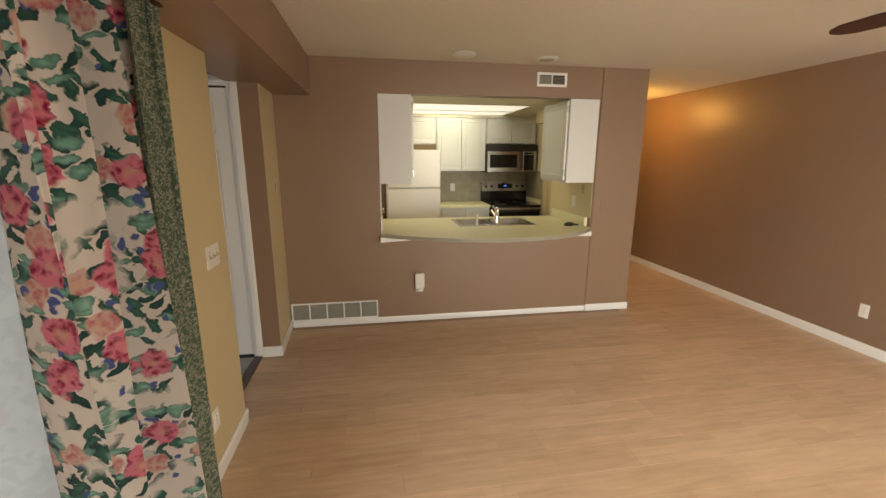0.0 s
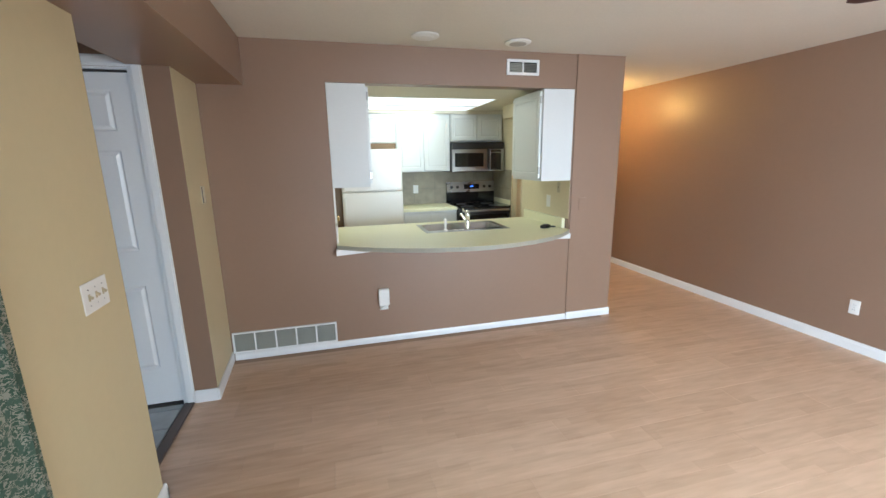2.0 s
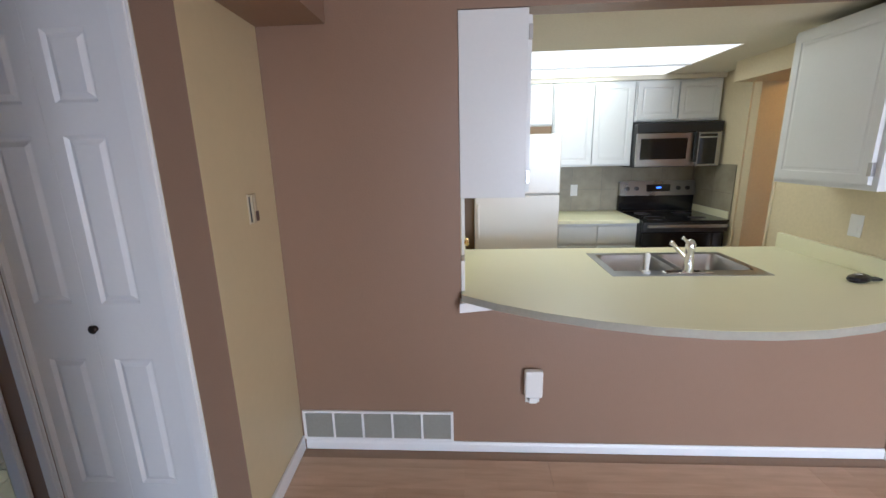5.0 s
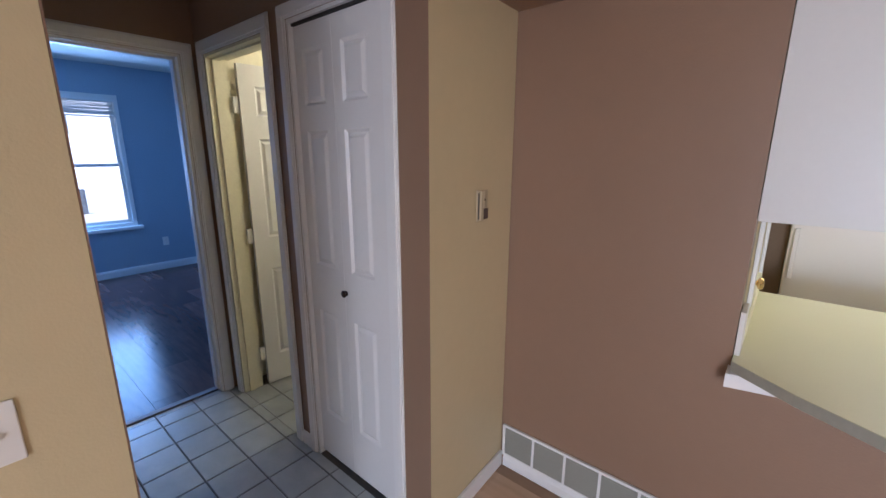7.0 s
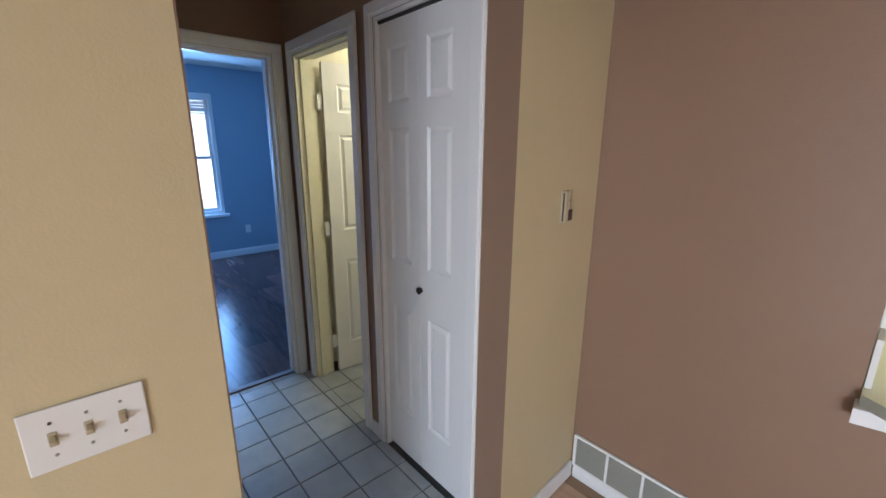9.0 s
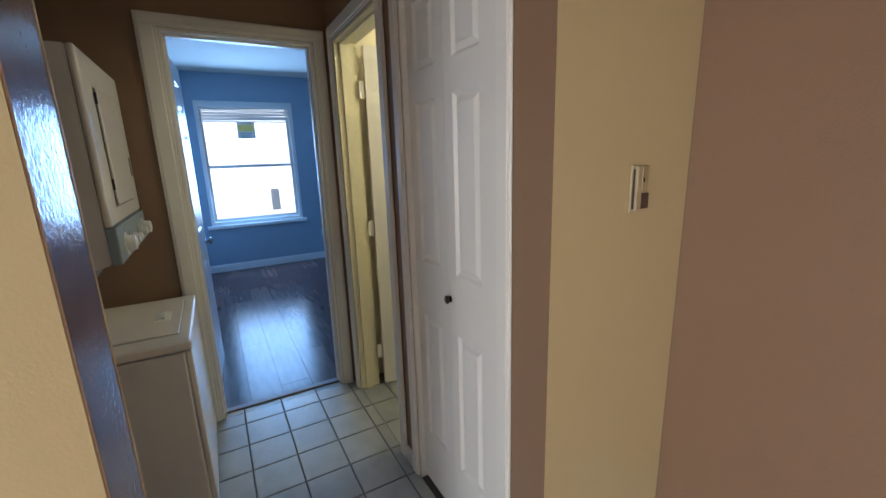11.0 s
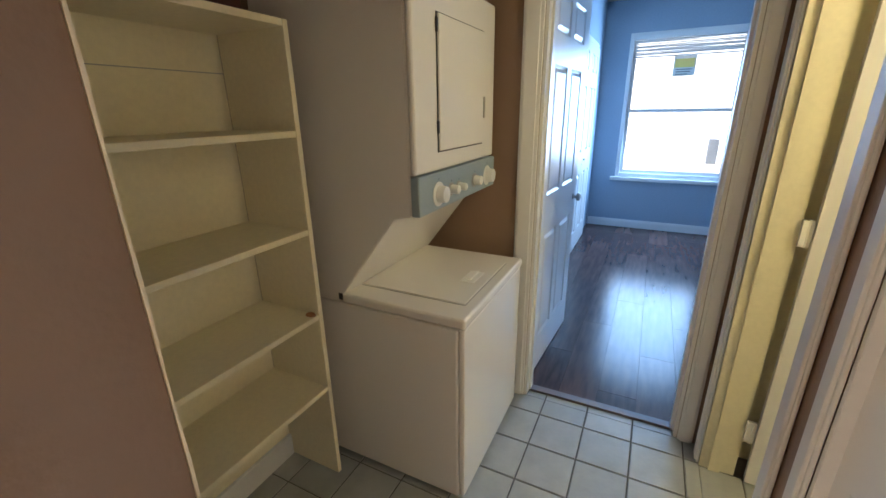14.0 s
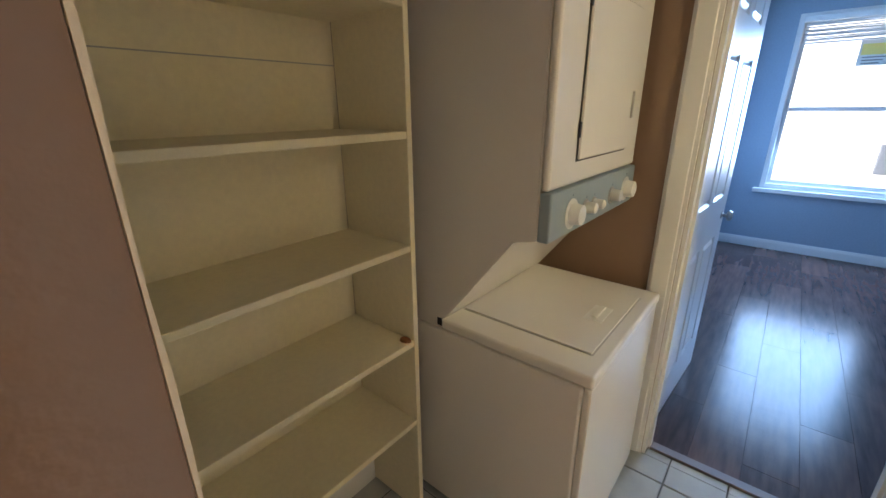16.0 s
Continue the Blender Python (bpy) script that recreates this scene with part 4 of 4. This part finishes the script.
counter = thing("bar_counter", 0.87, 6.8, 0.87, "cream laminate breakfast-bar counter with a curved front edge and a sink", "countertop")
part("worktop", counter_slab(0.872, 0.905), COUNTER, counter, "cream speckled laminate worktop")
edge = bmesh.new()
lo = [edge.verts.new((x, y - 0.003, 0.870)) for x, y in front[1:]]
hi = [edge.verts.new((x, y - 0.003, 0.9045)) for x, y in front[1:]]
for i in range(len(lo) - 1):
    edge.faces.new((lo[i], lo[i + 1], hi[i + 1], hi[i]))
bmesh.ops.solidify(edge, geom=edge.faces[:], thickness=-0.002)
# Same cream laminate as the worktop; the grey puts its shade into the colour.
part("edge_band", edge, mat("shaded_edge_band", (0.62, 0.60, 0.50), 0.5), counter, "cream laminate edge band, painted greyer for shade")
part("side_splash", box(-0.164, K + 0.125, 0.906, -0.146, 7.36, 1.00, 0.002), COUNTER, counter)
part("side_splash", box(1.928, K + 0.06, 0.906, 1.961, 7.36, 1.00, 0.002), COUNTER, counter)
part("end_cap", box(-0.164, K + 0.004, 0.906, -0.148, K + 0.124, 1.06, 0.002), PLASTIC, counter)
for pts in ([(-0.173, K - 0.002), (-0.173, K - 0.075), (0.12, K - 0.002)], [(1.961, K - 0.002), (1.961, K - 0.05), (1.70, K - 0.002)]):
    part("under_trim", prism(pts, 0.822, 0.8695, "z"), TRIM, counter, "white trim under the counter")
part("base_front", box(-0.163, 7.27, 0.10, 1.946, 7.29, 0.8715), CABW, counter)

sink = thing("kitchen_sink", 1.01, 7.0, 0.9, "stainless steel double-bowl kitchen sink set in the counter", "sink")


def bowl(x0, x1, y0, y1, z, depth, r=0.05):
    def loop(ins, zz, rr):
        pts = []
        for cx, cy, a0 in ((x1 - ins - rr, y1 - ins - rr, 0), (x0 + ins + rr, y1 - ins - rr, 90), (x0 + ins + rr, y0 + ins + rr, 180), (x1 - ins - rr, y0 + ins + rr, 270)):
            for k in range(6):
                a = radians(a0 + 18 * k)
                pts.append((cx + rr * math.cos(a), cy + rr * math.sin(a), zz))
        return pts
    bm = bmesh.new()
    rings = [[bm.verts.new(p) for p in loop(i, zz, rr)] for i, zz, rr in ((0, z, r), (0.004, z - 0.006, r), (0.012, z - depth + 0.03, r), (0.04, z - depth, r))]
    for a, b in zip(rings, rings[1:]):
        for i in range(len(a)):
            bm.faces.new((a[i], b[i], b[(i + 1) % len(a)], a[(i + 1) % len(a)]))
    bm.faces.new(rings[-1][::-1])
    bmesh.ops.recalc_face_normals(bm, faces=bm.faces)
    bmesh.ops.solidify(bm, geom=bm.faces[:], thickness=0.0015)
    return bm


zt = 0.909
b1, b2 = (0.678, 1.020), (1.058, 1.425)
part("bowl", bowl(*b1, 6.795, 7.160, zt, 0.17), STEEL, sink, smooth=True)
part("bowl", bowl(*b2, 6.795, 7.160, zt, 0.17), STEEL, sink, smooth=True)
part("rim", join(box(SX0 - 0.015, SY0 - 0.015, 0.9055, SX1 + 0.015, 6.798, zt, 0.001), box(SX0 - 0.015, 7.157, 0.9055, SX1 + 0.015, SY1 + 0.015, zt, 0.001), box(SX0 - 0.015, 6.798, 0.9055, b1[0] + 0.003, 7.157, zt), box(b1[1] - 0.003, 6.798, 0.9055, b2[0] + 0.003, 7.157, zt), box(b2[1] - 0.003, 6.798, 0.9055, SX1 + 0.015, 7.157, zt)), STEEL, sink, "flat stainless rim")
for c in (0.85, 1.24):
    part("drain", lathe([(0.042, 0), (0.042, 0.003), (0.030, 0.002), (0.010, 0.004)], pose(c, 6.98, zt - 0.170), 20), CHROME, sink)
faucet = thing("kitchen_faucet", 1.05, 6.75, 0.91, "chrome single-lever kitchen faucet on a long deck plate", "faucet")
part("deck_plate", box(0.925, 6.727, 0.9095, 1.175, 6.775, 0.918, 0.004), CHROME, faucet)
part("body", lathe([(0.027, 0), (0.026, 0.05), (0.021, 0.08), (0.023, 0.11), (0.026, 0.135), (0.024, 0.155), (0.014, 0.172), (0.004, 0.177)], pose(1.05, 6.751, 0.918), 24), CHROME, faucet, smooth=True)
part("spout", lathe([(0.013, 0), (0.0115, 0.17), (0.014, 0.175), (0.014, 0.19)], pose(1.05, 6.765, 0.978) @ pose(0, 0, 0, -74), 16), CHROME, faucet, smooth=True)
part("lever", lathe([(0.010, 0), (0.007, 0.05), (0.009, 0.062), (0.004, 0.066)], pose(1.045, 6.748, 1.065) @ pose(0, 0, 0, 10, -48), 12), CHROME, faucet, smooth=True)
spray = thing("side_sprayer", 0.83, 6.75, 0.91, "white side sprayer standing on the sink deck", "sprayer")
part("base", lathe([(0.022, 0), (0.020, 0.012), (0.013, 0.016)], pose(0.832, 6.75, 0.9092), 16), PLASTIC, spray, smooth=True)
part("handle", lathe([(0.011, 0.0), (0.013, 0.04), (0.016, 0.085), (0.010, 0.098)], pose(0.832, 6.75, 0.9254), 16), PLASTIC, spray, smooth=True)
mouse = thing("black_car_key_case", 1.82, 6.62, 0.905, "small black glossy object with a rounded body on the counter", "key case")
part("shell", lathe([(0.034, 0), (0.040, 0.010), (0.036, 0.024), (0.020, 0.034), (0.004, 0.037)], pose(1.80, 6.61, 0.9055, 0, 0, 20) @ Matrix.Diagonal((1.7, 1.0, 1, 1)), 20), BLACK, mouse, smooth=True)
part("strap", box(1.855, 6.60, 0.9055, 1.905, 6.64, 0.918, 0.004), BLACKP, mouse)
part("button", box(1.775, 6.595, 0.9385, 1.80, 6.615, 0.9435, 0.002), GREYP, mouse)


def cabinet_door(m, w, h, parent, hinge=True, hx=None):
    """A flat white door with a raised rim; m puts its lower corner, x along, face to -y."""
    bm = bmesh.new()
    zs = ((0, 0), (0, h))
    rings = []
    for ins, d in ((0.0, 0.0), (0.002, -0.018), (0.045, -0.018), (0.050, -0.0145), (0.060, -0.0145), (0.066, -0.017)):
        rings.append([bm.verts.new(p) for p in ((ins, d, ins), (w - ins, d, ins), (w - ins, d, h - ins), (ins, d, h - ins))])
    for a, b in zip(rings, rings[1:]):
        for i in range(4):
            bm.faces.new((a[i], a[(i + 1) % 4], b[(i + 1) % 4], b[i]))
    bm.faces.new(rings[-1]), bm.faces.new(rings[0][::-1])
    bmesh.ops.recalc_face_normals(bm, faces=bm.faces)
    bm.transform(m)
    d = part("door", bm, CABW, parent)
    if hinge:
        for z in (0.07, h - 0.07):
            b = box(-0.012, -0.019, z - 0.03, 0.010, -0.002, z + 0.03, 0.001)
            b.transform(m @ pose(hx or 0, 0, 0))
            part("hinge", b, STEEL, d, "small exposed hinge")
    return d


left = thing("wall_cabinet", 0.0, 6.8, 1.37, "white wall cabinet hung at the end of the pass-through", "kitchen cabinet", "kitchen wall cabinets")
part("body", box(-0.164, K - 0.002, 1.362, 0.134, 7.09, 2.153, 0.002), CABW, left)
cabinet_door(pose(0.1355, 6.50, 1.385, 0, 0, 90), 0.56, 0.75, left)
right = thing("wall_cabinet", 1.78, 6.8, 1.37, "white wall cabinet above the switches by the pass-through", "kitchen cabinet", "kitchen wall cabinets")
part("body", box(1.662, K - 0.002, 1.360, 1.960, 7.09, 2.153, 0.002), CABW, right)
cabinet_door(pose(1.6605, 7.07, 1.385, 0, 0, -90), 0.57, 0.75, right, True, 0.566)

for nm, x0, x1, z0, doors in (("wall_cabinet", -0.12, 0.672, 1.782, 2), ("wall_cabinet", 0.676, 1.411, 1.402, 2), ("wall_cabinet", 1.415, 2.172, 1.795, 2)):
    c = thing(nm, (x0 + x1) / 2, 8.8, z0, "white two-door kitchen wall cabinet " + ("over the fridge" if x0 < 0 else "above the tiled counter" if x0 < 1 else "over the microwave"), "kitchen cabinet", "kitchen wall cabinets")
    part("body", box(x0, 8.61, z0, x1, KN - 0.002, 2.158, 0.002), CABW, c)
    w = (x1 - x0 - 0.03) / doors
    for i in range(doors):
        cabinet_door(pose(x0 + 0.012 + i * (w + 0.006), 8.608, z0 + 0.015), w, 2.145 - z0 - 0.02, c, False)
built("soffit", box(-0.12, 8.59, 2.1595, 2.188, 8.92, 2.1995), KCEIL)

fridge = thing("refrigerator", 0.26, 8.5, 0, "white refrigerator with a top freezer, beside the base cabinets", "refrigerator")
part("cabinet", box(-0.065, 8.26, 0.02, 0.677, 8.90, 1.70, 0.008), ENAMEL, fridge)
part("door", box(-0.065, 8.195, 0.06, 0.677, 8.255, 1.183, 0.012, 3), ENAMEL, fridge)
part("freezer_door", box(-0.065, 8.195, 1.195, 0.677, 8.255, 1.70, 0.012, 3), ENAMEL, fridge)
part("handle", box(-0.045, 8.165, 0.80, -0.02, 8.194, 1.12, 0.006), ENAMEL, fridge)
part("handle", box(-0.045, 8.165, 1.22, -0.02, 8.194, 1.45, 0.006), ENAMEL, fridge)
# Made-up brown board fills the dark gap beside the fridge.
built("wall_gap_filler", box(-0.165, 8.30, 0, -0.068, 8.32, 2.19), mat("brown_gap_fill", (0.20, 0.13, 0.07), 0.6))
# Brown strip paints the shaded gap between fridge and cabinet.
built("wall_fridge_gap_shade", box(-0.10, 8.60, 1.695, 0.665, 8.61, 1.780), bpy.data.materials["brown_gap_fill"])

base = thing("base_cabinet", 1.0, 8.6, 0, "white base cabinet with drawers under a cream worktop", "kitchen cabinet")
part("body", box(0.70, 8.36, 0.09, 1.424, KN - 0.002, 0.898, 0.002), CABW, base)
for i in range(2):
    x0 = 0.71 + 0.357 * i
    part("drawer_front", box(x0, 8.340, 0.715, x0 + 0.342, 8.359, 0.872, 0.004), CABW, base)
    cabinet_door(pose(x0, 8.359, 0.11), 0.342, 0.575, base, False)
wt2 = thing("rear_worktop", 1.0, 8.6, 0.87, "cream laminate worktop beside the stove", "countertop")
part("slab", box(0.690, 8.32, 0.899, 1.427, KN - 0.012, 0.935, 0.004), COUNTER, wt2)

side_strip = thing("side_splash", 2.17, 8.6, 0.93, "cream laminate upstand against the tiled side wall by the stove", "upstand")
part("strip", box(2.169, 8.29, 0.931, KE - 0.011, 8.90, 0.998, 0.003), COUNTER, side_strip)

stove = thing("electric_range", 1.74, 8.6, 0, "black glass-top electric range with a stainless control panel", "stove")
SX = 1.430
part("body", box(SX, 8.30, 0.02, 2.168, 8.93, 0.915, 0.004), BLACKP, stove)
part("cooktop", box(SX, 8.25, 0.916, 2.168, 8.86, 0.930, 0.004), BLACK, stove, "black glass cooktop")
part("oven_door", box(SX + 0.01, 8.262, 0.20, 2.129, 8.299, 0.82, 0.006), BLACK, stove)
part("front_strip", box(SX + 0.005, 8.258, 0.83, 2.163, 8.299, 0.914, 0.004), BLACKP, stove)
part("handle", join(lathe([(0.014, 0), (0.014, 0.68)], pose(SX + 0.035, 8.225, 0.885, 0, 90), 14), box(SX + 0.05, 8.23, 0.876, SX + 0.07, 8.258, 0.894), box(2.05, 8.23, 0.876, 2.07, 8.258, 0.894)), STEEL, stove, "stainless oven handle")
part("back_guard", box(SX, 8.87, 0.931, 2.168, 8.925, 1.09, 0.003), BLACK, stove)
cons = prism([(8.845, 1.09), (8.925, 1.09), (8.925, 1.232), (8.875, 1.232)], SX, 2.168, "x", 0.004)
part("control_panel", cons, STEEL, stove, "stainless control panel")
part("display", box(1.69, 8.846, 1.13, 1.92, 8.868, 1.20, 0.002), BLACK, stove)
part("clock_digits", box(1.78, 8.8445, 1.162, 1.83, 8.8458, 1.176), glow("blue_digits", (0.1, 0.25, 1.0), 2.0), stove)
for x in (1.50, 1.59, 2.00, 2.09):
    part("knob", lathe([(0.021, 0), (0.019, 0.022), (0.010, 0.024)], pose(x, 8.862, 1.162, 90), 18), BLACKP, stove, smooth=True)
for x, y, r in ((1.60, 8.42, 0.09), (1.98, 8.42, 0.075), (1.60, 8.70, 0.075), (1.98, 8.70, 0.09)):
    ringb = lathe([(r, 0.0), (r, 0.0006), (r - 0.003, 0.0006), (r - 0.003, 0.0)], pose(x, y, 0.9302), 32)
    part("burner_ring", ringb, GREYP, stove)

mw = thing("microwave", 1.73, 8.75, 1.4, "stainless over-the-range microwave with a black top vent", "microwave")
part("body", box(1.411, 8.525, 1.387, 2.161, KN - 0.002, 1.780, 0.004), BLACKP, mw)
part("vent_strip", box(1.411, 8.496, 1.697, 2.161, 8.524, 1.781, 0.003), BLACKP, mw)
part("door", box(1.413, 8.498, 1.392, 1.940, 8.524, 1.690, 0.006), STEEL, mw, "stainless door")
part("window", box(1.450, 8.4955, 1.457, 1.860, 8.4975, 1.643, 0.001), BLACK, mw)
part("handle", join(box(1.909, 8.462, 1.427, 1.939, 8.478, 1.688, 0.006), box(1.917, 8.465, 1.452, 1.933, 8.498, 1.455), box(1.917, 8.465, 1.647, 1.933, 8.498, 1.698)), BLACKP, mw)
part("control_panel", box(1.950, 8.498, 1.392, 2.159, 8.524, 1.690, 0.005), STEEL, mw)
part("keypad", box(1.965, 8.4955, 1.41, 2.117, 8.4975, 1.640, 0.001), BLACK, mw)
part("clock", box(1.965, 8.4955, 1.652, 2.117, 8.4975, 1.676, 0.001), BLACK, mw)

lightbox = thing("ceiling_light", 0.85, 8.0, 2.2, "recessed fluorescent kitchen ceiling light with two glowing diffusers", "ceiling light")
part("housing", join(box(0.045, LZ[0] - 0.005, 2.262, 1.655, LZ[1] + 0.005, 2.30), box(0.052, 8.14, 2.195, 1.648, 8.175, 2.261)), TRIM, lightbox)
DIFF = glow("light_diffuser", (1.0, 0.97, 0.86), 1.0)
part("diffuser", box(0.052, LZ[0] + 0.002, 2.205, 1.648, 8.139, 2.211), DIFF, lightbox)
part("diffuser", box(0.052, 8.176, 2.205, 1.648, LZ[1] - 0.002, 2.211), DIFF, lightbox)
built("trim_kitchen_opening", join(box(1.948, 7.49, 0, 1.972, 7.502, 2.05), box(2.115, 8.118, 0, 2.129, 8.13, 2.05)), KWALL)

hl = thing("hall_lamp_fixture", 3.15, 7.95, H, "glowing glass ceiling lamp in the back hall", "ceiling lamp")
part("base", lathe([(0.12, 0), (0.12, -0.02), (0.10, -0.03)], pose(3.15, 7.95, H - 0.001), 24), BRASS, hl)
part("shade", lathe([(0.10, -0.031), (0.13, -0.06), (0.10, -0.11), (0.03, -0.13)], pose(3.15, 7.95, H), 24), glow("warm_glass_shade", (1.0, 0.6, 0.25), 3.0), hl, smooth=True)


# ---- tiles and planks ----
def pieces_mesh(name, sx, sy, t, bevel, material):
    bm = box(-sx / 2, -sy / 2, -t, sx / 2, sy / 2, 0)
    if bevel:
        top = [e for e in bm.edges if all(v.co.z > -1e-6 for v in e.verts)]
        bmesh.ops.bevel(bm, geom=top, offset=bevel, segments=1, affect="EDGES")
    me = bpy.data.meshes.new(name)
    bm.to_mesh(me)
    bm.free()
    me.materials.append(material)
    return me


def lay(name, me, parent, m):
    ob = new(name, me)
    ob.parent = parent
    ob.matrix_basis = m
    return ob


grout = bpy.data.objects["floor_grout"]
PX, PY, GAP = 0.210, 0.210, 0.006
tile = pieces_mesh("tile", PX - GAP, PY - GAP, 0.006, 0.0025, TILEM)
halves = {}


def clipped(me_name, x0, x1, y0, y1, cx0, cx1, cy0, cy1, material, t, bevel):
    a, b, c, d = max(x0, cx0), min(x1, cx1), max(y0, cy0), min(y1, cy1)
    if b - a < 0.012 or d - c < 0.012:
        return None
    key = (me_name, round(b - a, 3), round(d - c, 3))
    if key not in halves:
        halves[key] = pieces_mesh(me_name, b - a, d - c, t, bevel, material)
    return halves[key], (a + b) / 2, (c + d) / 2


for area in ((W + 0.002, -1.224, B + 0.002, N - 0.002), (W - 0.042, W + 0.001, 5.115, 5.805), (-2.684, -2.051, N - 0.001, 7.49)):
    for i in range(-3, 10):
        for j in range(-6, 12):
            x0, y0 = -2.490 + PX * i + GAP / 2, 5.214 + PY * j + GAP / 2
            got = clipped("tile", x0, x0 + PX - GAP, y0, y0 + PY - GAP, area[0], area[1], area[2], area[3], TILEM, 0.006, 0.0025)
            if got:
                lay("tile", got[0], grout, pose(got[1], got[2], 0.0005))


def planks(parent, x0, x1, y0, y1, material, width, length, z, skip=lambda x, y: False):
    row, y = 0, y0
    while y < y1 - 0.01:
        x = x0 - length * ((row * 0.37) % 1.0)
        while x < x1:
            got = clipped("plank", x + 0.0004, x + length - 0.0004, y + 0.0004, y + width - 0.0004, x0, x1, y0, y1, material, 0.006, 0.0006)
            if got and not skip(got[1], got[2]):
                lay("plank", got[0], parent, pose(got[1], got[2], z))
            x += length
        y += width
        row += 1


planks(bpy.data.objects["floor"], -1.163, RX - 0.002, 1.6, 9.0, LAMINATE, 0.192, 1.28, 0.0, lambda x, y: y > K and x < 2.2 or x < -1.0 and y < 5.0)
planks(bpy.data.objects["floor_bedroom"], BX + 0.002, W - 0.092, 4.882, 7.59, DARKWOOD, 0.19, 1.22, 0.001)
splash = built("wall_tiles_bed", box(0.68, KN - 0.009, 0.905, KE - 0.01, KN - 0.003, 1.405), mat("tan_grout", (0.24, 0.22, 0.17), 0.9))
for i in range(5):
    for j in range(2):
        got = clipped("wall_tile", 0.66 + 0.3 * i, 0.957 + 0.3 * i, 0.906 + 0.25 * j, 1.153 + 0.25 * j, 0.66, KE - 0.01, 0.9, 1.404, SPLASH, 0.005, 0.001)
        if got:
            lay("tile", got[0], splash, pose(got[1], KN - 0.0095, got[2], 90))
splash2 = built("wall_tiles_side", box(KE - 0.009, 8.28, 0.905, KE - 0.003, KN - 0.012, 1.405), bpy.data.materials["tan_grout"])
for i in range(3):
    for j in range(2):
        got = clipped("side_tile", 0.906 + 0.25 * j, 1.153 + 0.25 * j, 8.28 + 0.3 * i, 8.577 + 0.3 * i, 0.9, 1.404, 8.28, KN - 0.014, SPLASH, 0.005, 0.001)
        if got:
            lay("tile", got[0], splash2, pose(KE - 0.0095, got[2], got[1], 0, -90))
